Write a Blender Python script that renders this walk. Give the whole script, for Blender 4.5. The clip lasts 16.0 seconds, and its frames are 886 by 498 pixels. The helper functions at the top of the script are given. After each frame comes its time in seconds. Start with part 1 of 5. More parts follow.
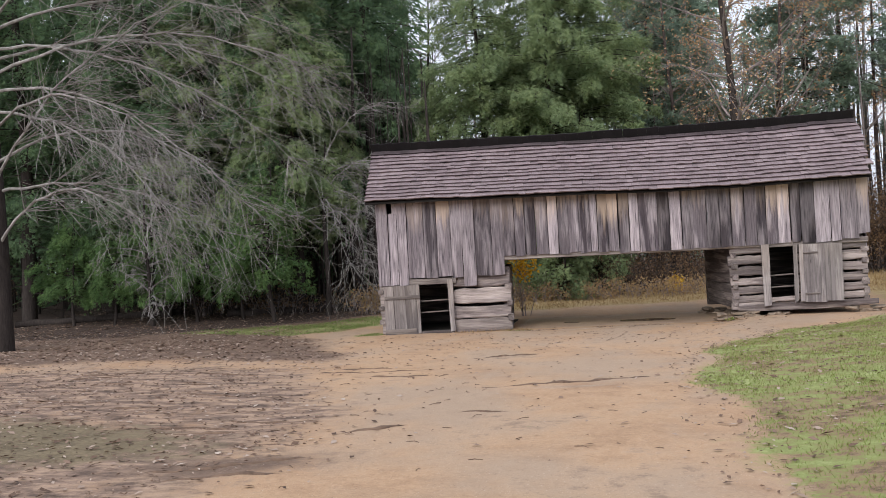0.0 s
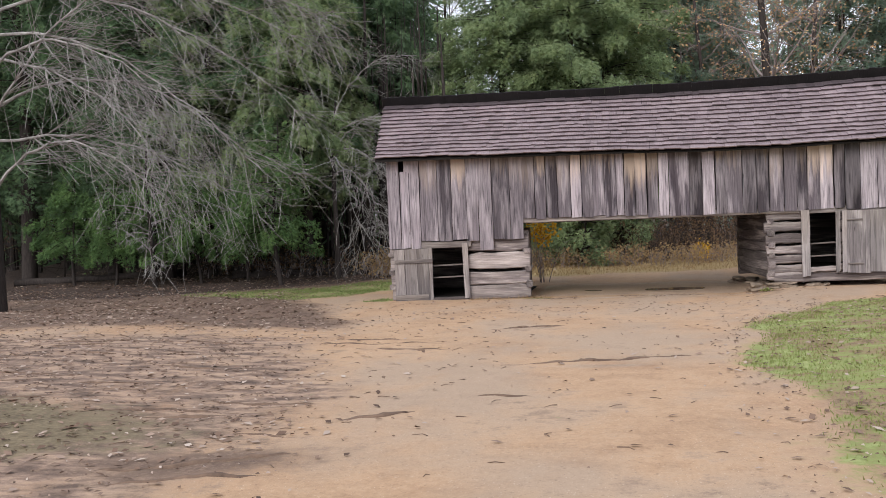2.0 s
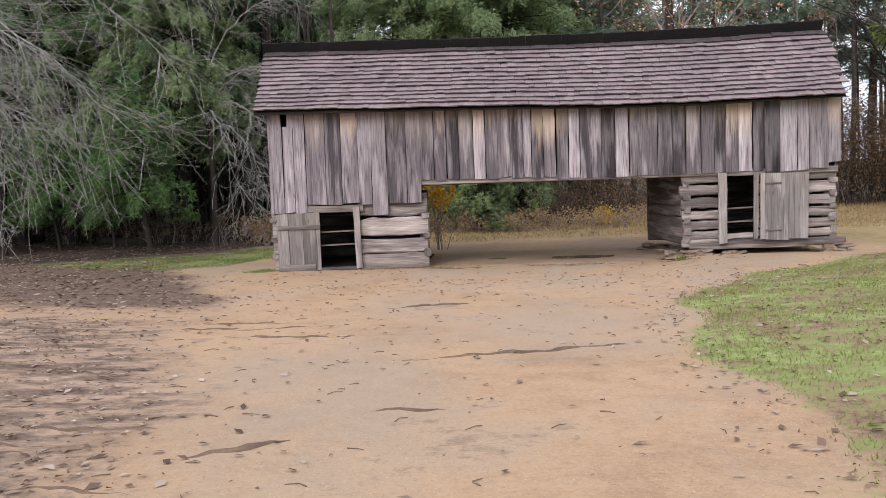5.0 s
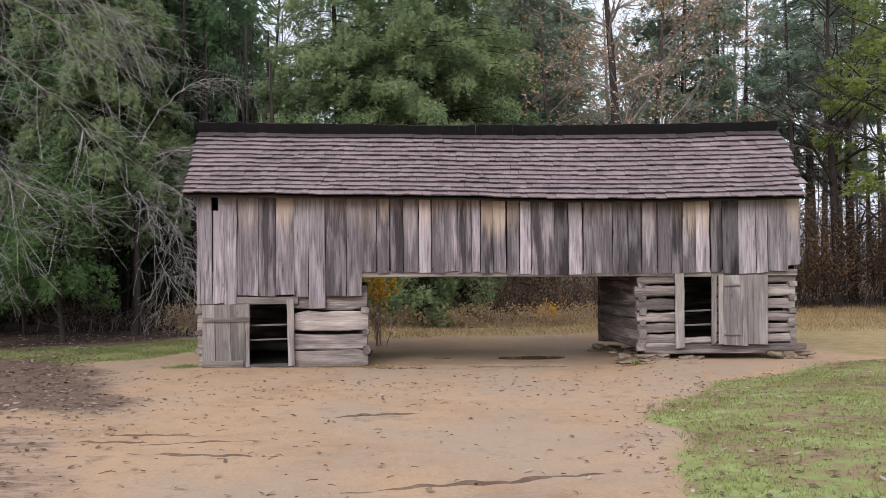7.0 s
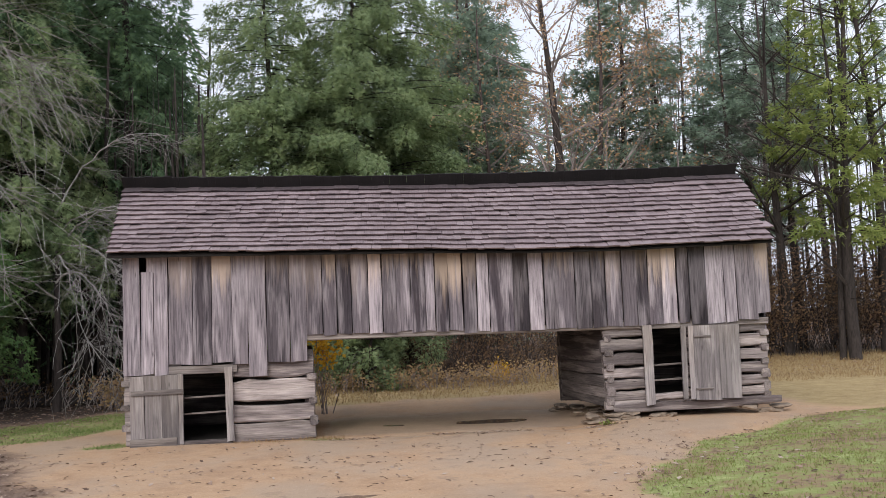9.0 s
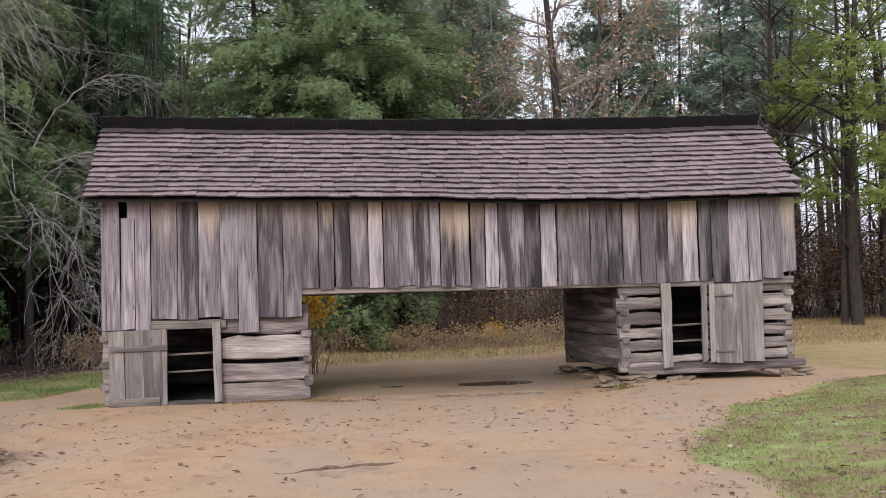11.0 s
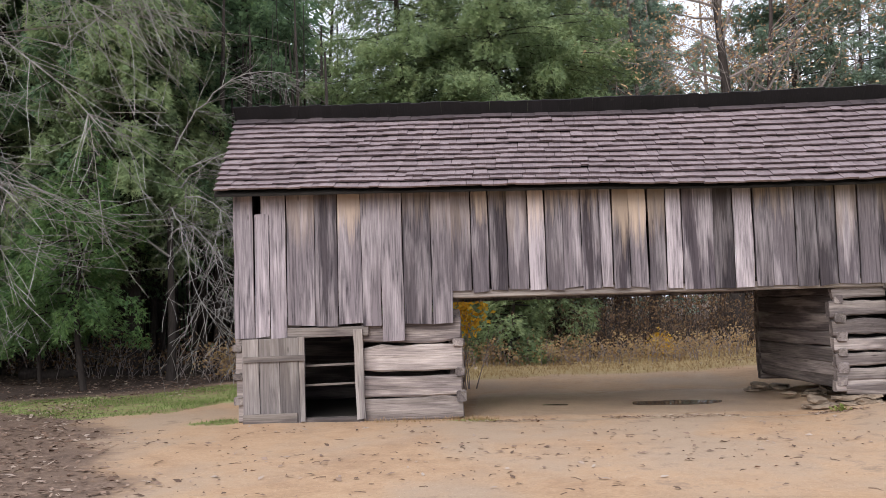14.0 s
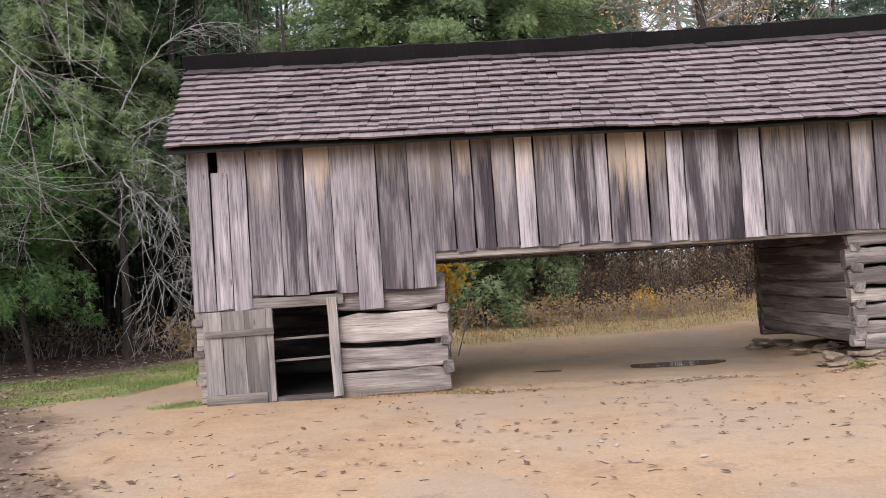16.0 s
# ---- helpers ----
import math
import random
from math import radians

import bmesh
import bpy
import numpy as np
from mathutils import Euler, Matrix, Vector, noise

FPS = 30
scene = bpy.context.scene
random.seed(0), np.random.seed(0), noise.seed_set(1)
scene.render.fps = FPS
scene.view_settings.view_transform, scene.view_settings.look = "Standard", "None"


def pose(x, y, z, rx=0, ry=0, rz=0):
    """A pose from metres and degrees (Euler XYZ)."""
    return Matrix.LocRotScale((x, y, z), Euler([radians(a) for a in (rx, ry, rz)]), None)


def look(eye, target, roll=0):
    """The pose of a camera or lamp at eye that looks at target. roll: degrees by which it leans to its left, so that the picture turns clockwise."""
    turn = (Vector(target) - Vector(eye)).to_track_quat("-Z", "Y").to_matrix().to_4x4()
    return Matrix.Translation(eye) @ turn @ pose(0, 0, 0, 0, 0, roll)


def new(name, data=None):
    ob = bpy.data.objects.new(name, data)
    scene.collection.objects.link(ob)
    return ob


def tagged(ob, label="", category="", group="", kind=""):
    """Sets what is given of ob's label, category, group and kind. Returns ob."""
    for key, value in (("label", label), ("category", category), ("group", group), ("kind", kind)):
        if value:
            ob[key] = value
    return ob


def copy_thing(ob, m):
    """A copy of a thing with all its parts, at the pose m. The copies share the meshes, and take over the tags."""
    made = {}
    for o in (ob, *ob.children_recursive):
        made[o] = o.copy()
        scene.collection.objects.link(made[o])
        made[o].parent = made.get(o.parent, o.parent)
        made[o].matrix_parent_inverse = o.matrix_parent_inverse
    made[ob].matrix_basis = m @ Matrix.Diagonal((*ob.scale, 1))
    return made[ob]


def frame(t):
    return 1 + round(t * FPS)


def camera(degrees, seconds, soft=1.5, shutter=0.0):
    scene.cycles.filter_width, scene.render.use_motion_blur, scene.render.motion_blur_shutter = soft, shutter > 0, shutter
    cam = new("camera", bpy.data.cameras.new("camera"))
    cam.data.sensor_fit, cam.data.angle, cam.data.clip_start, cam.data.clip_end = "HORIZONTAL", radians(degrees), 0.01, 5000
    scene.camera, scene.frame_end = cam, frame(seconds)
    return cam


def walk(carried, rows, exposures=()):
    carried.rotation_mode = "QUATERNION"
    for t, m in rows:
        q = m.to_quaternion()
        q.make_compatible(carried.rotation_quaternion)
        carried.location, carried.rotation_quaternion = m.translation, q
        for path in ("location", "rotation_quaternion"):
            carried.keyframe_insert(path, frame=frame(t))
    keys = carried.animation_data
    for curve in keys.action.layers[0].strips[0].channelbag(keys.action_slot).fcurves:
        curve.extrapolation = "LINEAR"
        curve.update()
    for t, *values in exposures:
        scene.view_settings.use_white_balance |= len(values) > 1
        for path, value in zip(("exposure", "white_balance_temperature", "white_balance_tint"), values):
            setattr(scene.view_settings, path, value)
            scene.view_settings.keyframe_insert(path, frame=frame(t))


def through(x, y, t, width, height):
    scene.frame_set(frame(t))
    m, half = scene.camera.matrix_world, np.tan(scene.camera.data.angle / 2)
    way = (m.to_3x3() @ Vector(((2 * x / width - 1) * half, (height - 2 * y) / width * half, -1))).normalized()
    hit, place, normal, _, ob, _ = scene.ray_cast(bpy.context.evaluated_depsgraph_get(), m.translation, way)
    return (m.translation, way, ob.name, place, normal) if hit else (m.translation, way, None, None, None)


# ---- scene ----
cam = camera(51.9, 16.0, soft=0.8)
PATH = [
    (0, (2.847, -22.835, 2.06), (2.457, -20.873, 2.067), -3.3),
    (0.5, (2.735, -22.475, 2.007), (2.349, -20.513, 1.969), -4.9),
    (1, (2.728, -22.074, 1.979), (2.332, -20.114, 1.928), -3.0),
    (1.5, (2.695, -21.731, 1.988), (2.272, -19.777, 1.934), -1.0),
    (2, (2.541, -21.431, 2.007), (2.118, -19.477, 1.936), -2.5),
    (2.5, (2.481, -21.084, 1.989), (2.093, -19.125, 1.88), -2.0),
    (3, (2.396, -20.74, 1.964), (2.039, -18.779, 1.804), -0.9),
    (3.5, (2.267, -20.394, 1.975), (2.009, -18.421, 1.772), -0.9),
    (4, (2.26, -20.025, 1.96), (2.027, -18.047, 1.772), -2.0),
    (6.5, (1.878, -18.394, 2.016), (1.792, -16.397, 1.963), -0.5),
    (7, (1.868, -18.056, 2.024), (1.826, -16.057, 2.057), -0.5),
    (7.5, (1.753, -17.723, 2.014), (1.766, -15.727, 2.131), -2.4),
    (8, (1.699, -17.397, 1.993), (1.782, -15.404, 2.133), -2.8),
    (8.5, (1.651, -17.082, 2.026), (1.748, -15.091, 2.19), -2.1),
    (9, (1.54, -16.778, 2.008), (1.644, -14.787, 2.168), -2.3),
    (9.5, (1.416, -16.455, 1.979), (1.526, -14.46, 2.072), -2.2),
    (12, (0.995, -14.851, 1.761), (1.166, -12.86, 1.841), -1.4),
    (12.5, (1.013, -14.477, 1.723), (1.164, -12.485, 1.811), -1.5),
    (13, (0.971, -14.148, 1.715), (1.091, -12.154, 1.809), -1.0),
    (13.5, (0.869, -13.819, 1.731), (0.878, -11.822, 1.837), -1.4),
    (14, (0.818, -13.453, 1.695), (0.66, -11.463, 1.815), -1.8),
    (14.5, (0.709, -13.168, 1.688), (0.562, -11.177, 1.802), -3.3),
    (15, (0.596, -12.881, 1.709), (0.521, -10.884, 1.79), -4.1),
    (15.5, (0.574, -12.508, 1.681), (0.494, -10.511, 1.736), -3.9),
    (16, (0.457, -12.181, 1.673), (0.379, -10.183, 1.711), -3.7),
]
walk(cam, [(t, look(eye, target, roll)) for t, eye, target, roll in PATH],
     exposures=[(0, 0.1), (2, 0.2), (3.5, 0.3), (6.5, 0.15), (8, 0.03), (9, 0.08), (12.5, 0.15), (14.5, 0.4), (16, 0.5)])

# ---- daylight: a bright overcast autumn sky ----
SUN_UP, SUN_ROUND = 38.0, 200.0
world = bpy.data.worlds.new("overcast_sky")
scene.world = world
world.use_nodes = True
wn, wl = world.node_tree.nodes, world.node_tree.links
sky = wn.new("ShaderNodeTexSky")
sky.sky_type, sky.sun_disc = "NISHITA", False
sky.sun_elevation, sky.sun_rotation = radians(SUN_UP), radians(SUN_ROUND)
sky.air_density, sky.dust_density, sky.ozone_density = 1.0, 4.0, 1.0
soft_sky = wn.new("ShaderNodeHueSaturation")
soft_sky.inputs["Saturation"].default_value = 0.22
wl.new(sky.outputs["Color"], soft_sky.inputs["Color"])
veil = wn.new("ShaderNodeMix")
veil.data_type = "RGBA"
veil.inputs[0].default_value = 0.7
wl.new(soft_sky.outputs["Color"], veil.inputs[6])
veil.inputs[7].default_value = (6.6, 7.0, 8.2, 1)
wl.new(veil.outputs[2], wn["Background"].inputs["Color"])
wn["Background"].inputs["Strength"].default_value = 0.15

sun = new("sun", bpy.data.lights.new("sun", "SUN"))
sun.data.energy, sun.data.angle, sun.data.color = 1.75, radians(40), (1.0, 0.97, 0.935)
az = radians(SUN_ROUND)
sun.matrix_world = look((0, 0, 30), (-30 * math.sin(az), -30 * math.cos(az), 30 - 30 * math.tan(radians(SUN_UP))))


# ---- materials ----
def material(name):
    m = bpy.data.materials.new(name)
    m.use_nodes = True
    return m, m.node_tree.nodes, m.node_tree.links, m.node_tree.nodes["Principled BSDF"]


def node(nodes, links, kind, inputs=None, attribute=""):
    n = nodes.new(kind)
    if attribute:
        n.attribute_name = attribute
    for key, value in (inputs or {}).items():
        if isinstance(value, bpy.types.NodeSocket):
            links.new(value, n.inputs[key])
        else:
            n.inputs[key].default_value = value
    return n


def ramp(nodes, links, fac, stops):
    r = nodes.new("ShaderNodeValToRGB")
    while len(r.color_ramp.elements) < len(stops):
        r.color_ramp.elements.new(0.5)
    for e, (p, c) in zip(r.color_ramp.elements, stops):
        e.position = p
        e.color = (*c, 1) if len(c) == 3 else c
    links.new(fac, r.inputs["Fac"])
    return r.outputs["Color"]


def grey(v):
    return (v, v, v)


def mix(nodes, links, fac, a, b, how="MIX"):
    n = nodes.new("ShaderNodeMix")
    n.data_type, n.blend_type = "RGBA", how
    for key, value in ((0, fac), (6, a), (7, b)):
        if isinstance(value, bpy.types.NodeSocket):
            links.new(value, n.inputs[key])
        else:
            n.inputs[key].default_value = value if key == 0 or len(value) == 4 else (*value, 1)
    return n.outputs[2]


def calc(nodes, links, how, a, b=0.0, clamp=False):
    n = nodes.new("ShaderNodeMath")
    n.operation, n.use_clamp = how, clamp
    for i, value in enumerate((a, b)):
        if isinstance(value, bpy.types.NodeSocket):
            links.new(value, n.inputs[i])
        else:
            n.inputs[i].default_value = value
    return n.outputs[0]


def noise_at(nodes, links, vec, scale, detail=4, rough=0.55):
    n = node(nodes, links, "ShaderNodeTexNoise", {"Vector": vec, "Scale": scale, "Detail": detail, "Roughness": rough})
    return n.outputs["Fac"]


def stretched(nodes, links, vec, scale, shift=None):
    m = node(nodes, links, "ShaderNodeMapping", {"Vector": vec, "Scale": scale})
    if shift is not None:
        links.new(shift, m.inputs["Location"])
    return m.outputs["Vector"]


def weathered_wood(name, along, light, dark, tan, rough=0.85, depth=0.5):
    """Silvered timber: the object's colour gives each piece its tone (r), fresh wood at the upper end (g) and staining (b)."""
    m, n, l, b = material(name)
    co = node(n, l, "ShaderNodeTexCoord").outputs["Object"]
    info = node(n, l, "ShaderNodeObjectInfo")
    rnd = calc(n, l, "MULTIPLY", info.outputs["Random"], 37.0)
    shift = node(n, l, "ShaderNodeCombineXYZ", {"X": rnd, "Y": rnd, "Z": rnd}).outputs[0]
    part_rgb = node(n, l, "ShaderNodeSeparateColor", {"Color": info.outputs["Color"]})
    fine = [60.0, 60.0, 60.0]
    fine[along] = 1.6
    mid = [17.0, 17.0, 17.0]
    mid[along] = 0.7
    big = [6.0, 6.0, 6.0]
    big[along] = 1.1
    g1 = noise_at(n, l, stretched(n, l, co, fine, shift), 1.0, 5, 0.65)
    g2 = noise_at(n, l, stretched(n, l, co, mid, shift), 1.0, 5, 0.7)
    g3 = noise_at(n, l, stretched(n, l, co, big, shift), 1.0, 4, 0.6)
    grain = calc(n, l, "ADD", calc(n, l, "MULTIPLY", g1, 0.34), calc(n, l, "ADD", calc(n, l, "MULTIPLY", g2, 0.41), calc(n, l, "MULTIPLY", g3, 0.25)))
    col = ramp(n, l, grain, [(0.40, dark), (0.48, tuple(0.5 * p + 0.5 * q for p, q in zip(light, dark))), (0.57, light)])
    # long dark rain stains
    stain = calc(n, l, "MULTIPLY", ramp(n, l, g3, [(0.44, grey(0.0)), (0.6, grey(0.85))]), calc(n, l, "ADD", part_rgb.outputs["Blue"], 0.12, True))
    col = mix(n, l, stain, col, (0.42, 0.39, 0.39), "MULTIPLY")
    patch = [6.5, 6.5, 6.5]
    patch[along] = 0.85
    g4 = noise_at(n, l, stretched(n, l, co, patch, shift), 1.0, 3, 0.5)
    blot = calc(n, l, "ADD", g4, calc(n, l, "MULTIPLY", calc(n, l, "SUBTRACT", g2, 0.5), 0.8))
    dim = calc(n, l, "MULTIPLY", ramp(n, l, blot, [(0.43, grey(0.0)), (0.54, grey(1.0))]), calc(n, l, "ADD", part_rgb.outputs["Blue"], 0.3, True))
    col = mix(n, l, dim, col, (0.31, 0.295, 0.325), "MULTIPLY")
    bleach = ramp(n, l, blot, [(0.28, grey(0.32)), (0.42, grey(0.0))])
    col = mix(n, l, bleach, col, tuple(min(1.0, c * 1.4) for c in light))
    # unweathered, warmer wood under the eaves
    z = node(n, l, "ShaderNodeSeparateXYZ", {"Vector": co}).outputs["Z"]
    wander = calc(n, l, "ADD", calc(n, l, "MULTIPLY", calc(n, l, "SUBTRACT", g2, 0.5), 2.0), calc(n, l, "MULTIPLY", calc(n, l, "SUBTRACT", info.outputs["Random"], 0.4), 0.6))
    up = calc(n, l, "ADD", calc(n, l, "ADD", z, 1.0), wander)
    fresh = calc(n, l, "MULTIPLY", ramp(n, l, up, [(0.38, grey(0.0)), (0.92, grey(0.85))]), part_rgb.outputs["Green"])
    col = mix(n, l, fresh, col, tan)
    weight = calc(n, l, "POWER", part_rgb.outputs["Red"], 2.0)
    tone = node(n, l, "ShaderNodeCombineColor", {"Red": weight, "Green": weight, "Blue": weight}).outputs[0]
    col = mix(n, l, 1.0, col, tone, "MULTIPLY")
    # knots and nail holes
    v = node(n, l, "ShaderNodeTexVoronoi", {"Vector": stretched(n, l, co, [5.0 if i != along else 1.3 for i in range(3)], shift), "Scale": 1.0}).outputs["Distance"]
    knot = ramp(n, l, v, [(0.02, grey(1.0)), (0.09, grey(0.0))])
    col = mix(n, l, calc(n, l, "MULTIPLY", knot, 0.75), col, (0.03, 0.024, 0.022))
    l.new(col, b.inputs["Base Color"])
    b.inputs["Roughness"].default_value = rough
    b.inputs["Specular IOR Level"].default_value = 0.25
    bump = node(n, l, "ShaderNodeBump", {"Height": grain, "Strength": depth, "Distance": 0.012})
    l.new(bump.outputs[0], b.inputs["Normal"])
    return m


BOARD = weathered_wood("weathered_board", 2, (0.46, 0.40, 0.42), (0.055, 0.046, 0.055), (0.56, 0.425, 0.325), 0.85, 0.5)
LOG = weathered_wood("hewn_log", 0, (0.46, 0.395, 0.37), (0.10, 0.08, 0.072), (0.4, 0.3, 0.2), 0.88, 0.8)
BEAM = weathered_wood("grey_beam", 0, (0.38, 0.33, 0.30), (0.10, 0.08, 0.075), (0.4, 0.3, 0.2), 0.88, 0.7)
DOORWOOD = weathered_wood("door_wood", 2, (0.37, 0.335, 0.325), (0.12, 0.104, 0.10), (0.4, 0.31, 0.23), 0.85, 0.5)


def shingle_wood(name, light, dark, island):
    m, n, l, b = material(name)
    co = node(n, l, "ShaderNodeTexCoord").outputs["Object"]
    if island:
        rnd = node(n, l, "ShaderNodeNewGeometry").outputs["Random Per Island"]
    else:
        rnd = node(n, l, "ShaderNodeObjectInfo").outputs["Random"]
    r = calc(n, l, "MULTIPLY", rnd, 41.0)
    shift = node(n, l, "ShaderNodeCombineXYZ", {"X": r, "Y": r, "Z": r}).outputs[0]
    g = noise_at(n, l, stretched(n, l, co, (55.0, 4.0, 4.0), shift), 1.0, 5, 0.65)
    pos = node(n, l, "ShaderNodeNewGeometry").outputs["Position"]
    broad = noise_at(n, l, pos, 0.9, 4, 0.6)
    t = calc(n, l, "ADD", calc(n, l, "MULTIPLY", g, 0.66), calc(n, l, "MULTIPLY", rnd, 0.18))
    t = calc(n, l, "ADD", t, calc(n, l, "MULTIPLY", calc(n, l, "SUBTRACT", broad, 0.5), 0.5))
    col = ramp(n, l, t, [(0.18, dark), (0.5, tuple(0.5 * (p + q) for p, q in zip(light, dark))), (0.78, light)])
    lich = ramp(n, l, noise_at(n, l, pos, 9.0, 5, 0.7), [(0.66, grey(0.0)), (0.78, grey(0.45))])
    col = mix(n, l, lich, col, (0.25, 0.24, 0.22))
    l.new(col, b.inputs["Base Color"])
    b.inputs["Roughness"].default_value = 0.72
    b.inputs["Specular IOR Level"].default_value = 0.35
    l.new(node(n, l, "ShaderNodeBump", {"Height": g, "Strength": 0.5, "Distance": 0.008}).outputs[0], b.inputs["Normal"])
    return m


SHINGLE = shingle_wood("cedar_shingle", (0.37, 0.295, 0.305), (0.14, 0.105, 0.113), False)
SHINGLES = shingle_wood("cedar_shingles", (0.37, 0.295, 0.305), (0.14, 0.105, 0.113), True)
# Top course: shadow below the comb and damp, both painted as a darker tone.
DAMP_SHADE = shingle_wood("damp_shaded_shingles", (0.13, 0.10, 0.106), (0.04, 0.031, 0.034), True)
# Comb: wet wood, plus its underside's shade, in one near-black colour.
COMB = shingle_wood("wet_shaded_comb_shingle", (0.02, 0.016, 0.018), (0.006, 0.005, 0.0055), False)


def plain(name, light, dark, scale, rough=0.9, bump=0.4, stretch=(1, 1, 1), spec=0.25):
    m, n, l, b = material(name)
    pos = node(n, l, "ShaderNodeTexCoord").outputs["Object"]
    v = stretched(n, l, pos, stretch)
    a = noise_at(n, l, v, scale, 6, 0.65)
    c = noise_at(n, l, v, scale * 0.12, 3, 0.5)
    t = calc(n, l, "ADD", calc(n, l, "MULTIPLY", a, 0.65), calc(n, l, "MULTIPLY", c, 0.35))
    l.new(ramp(n, l, t, [(0.33, dark), (0.66, light)]), b.inputs["Base Color"])
    b.inputs["Roughness"].default_value = rough
    b.inputs["Specular IOR Level"].default_value = spec
    l.new(node(n, l, "ShaderNodeBump", {"Height": a, "Strength": bump, "Distance": 0.02}).outputs[0], b.inputs["Normal"])
    return m


IRON = plain("rusty_iron", (0.07, 0.05, 0.042), (0.03, 0.024, 0.022), 30, 0.7, 0.2)
STONE = plain("field_stone", (0.34, 0.265, 0.20), (0.12, 0.092, 0.07), 7, 0.85, 0.6)
BARK = plain("dark_bark", (0.065, 0.052, 0.047), (0.017, 0.014, 0.013), 9, 0.95, 1.0, (2.4, 2.4, 0.5))
PINE_BARK = plain("pine_bark", (0.11, 0.085, 0.078), (0.035, 0.027, 0.026), 8, 0.95, 1.0, (2.0, 2.0, 0.6))
PALE_BARK = plain("lichen_bark", (0.42, 0.40, 0.38), (0.11, 0.098, 0.092), 6, 0.92, 0.5)
TWIG = plain("grey_brown_twig", (0.34, 0.29, 0.275), (0.15, 0.122, 0.118), 3, 0.95, 0.2)
ROOT = plain("worn_root", (0.21, 0.14, 0.10), (0.085, 0.057, 0.043), 12, 0.85, 0.5)
# Near black: shade inside the cribs and under the eaves, put into the colour.
SHADE_DARK = plain("near_black_shade", (0.02, 0.016, 0.014), (0.008, 0.007, 0.006), 4, 0.95, 0.4)
DARK_FLOOR = plain("dusty_floor", (0.12, 0.09, 0.07), (0.05, 0.038, 0.03), 4, 0.95, 0.4)


def foliage(name, colours, rough=0.6, through=0.5, clump=0.45, single=0.55):
    """Leaves: every leaf takes its own shade."""
    m, n, l, b = material(name)
    geo = node(n, l, "ShaderNodeNewGeometry")
    broad = noise_at(n, l, geo.outputs["Position"], clump, 3, 0.6)
    t = calc(n, l, "ADD", calc(n, l, "MULTIPLY", geo.outputs["Random Per Island"], single), calc(n, l, "MULTIPLY", broad, 1 - single))
    steps = len(colours) - 1
    col = ramp(n, l, t, [(0.14 + 0.66 * i / steps, c) for i, c in enumerate(colours)])
    l.new(col, b.inputs["Base Color"])
    b.inputs["Roughness"].default_value = rough
    b.inputs["Specular IOR Level"].default_value = 0.15
    if through:
        tr = node(n, l, "ShaderNodeBsdfTranslucent", {"Color": col})
        ms = node(n, l, "ShaderNodeMixShader", {"Fac": through})
        l.new(b.outputs[0], ms.inputs[1])
        l.new(tr.outputs[0], ms.inputs[2])
        l.new(ms.outputs[0], n["Material Output"].inputs["Surface"])
    return m


HEMLOCK = foliage("hemlock_needles", [(0.05, 0.09, 0.055), (0.13, 0.205, 0.115), (0.23, 0.33, 0.15)], 0.7, 0.5, 0.9, 0.3)
# Light hemlock and PINE colours are raised: haze put into the needles.
HEMLOCK_LIGHT = foliage("light_hemlock_needles", [(0.13, 0.185, 0.115), (0.25, 0.325, 0.17), (0.40, 0.46, 0.225)], 0.7, 0.5, 0.9, 0.3)
HEMLOCK_FRESH = foliage("fresh_hemlock_needles", [(0.04, 0.085, 0.04), (0.125, 0.215, 0.085), (0.27, 0.40, 0.14)], 0.7, 0.5, 1.6, 0.3)
PINE = foliage("pine_needles", [(0.16, 0.22, 0.19), (0.26, 0.345, 0.265), (0.36, 0.45, 0.32)], 0.7, 0.5, 0.7, 0.35)
PINE_YELLOW = foliage("yellowing_pine_needles", [(0.13, 0.18, 0.07), (0.24, 0.30, 0.09), (0.36, 0.39, 0.12)], 0.7, 0.5, 0.8, 0.4)
RUSSET = foliage("russet_leaves", [(0.38, 0.22, 0.13), (0.54, 0.34, 0.19), (0.62, 0.45, 0.27)])
YELLOW = foliage("yellow_leaves", [(0.45, 0.22, 0.02), (0.68, 0.40, 0.03), (0.75, 0.52, 0.08)])
BRUSH_LEAF = foliage("dry_brush_leaves", [(0.08, 0.05, 0.035), (0.16, 0.10, 0.065), (0.26, 0.17, 0.09)], 0.8)
DRY_GRASS = foliage("dry_grass", [(0.24, 0.15, 0.085), (0.36, 0.245, 0.13), (0.45, 0.33, 0.17)], 0.8)
GRASS = foliage("short_grass", [(0.25, 0.175, 0.105), (0.25, 0.235, 0.09), (0.255, 0.325, 0.095), (0.40, 0.43, 0.17)], 0.7, 0.5, 2.2, 0.4)
LUSH = foliage("lush_grass", [(0.13, 0.17, 0.06), (0.19, 0.27, 0.085), (0.30, 0.34, 0.13)], 0.7)
LITTER = foliage("fallen_leaves", [(0.06, 0.04, 0.033), (0.15, 0.095, 0.068), (0.27, 0.185, 0.14), (0.46, 0.38, 0.32)], 0.75, 0.0)


def water():
    m, n, l, b = material("muddy_water")
    b.inputs["Base Color"].default_value = (0.07, 0.05, 0.038, 1)
    b.inputs["Roughness"].default_value = 0.04
    b.inputs["IOR"].default_value = 1.33
    b.inputs["Specular IOR Level"].default_value = 0.6
    return m


WATER = water()


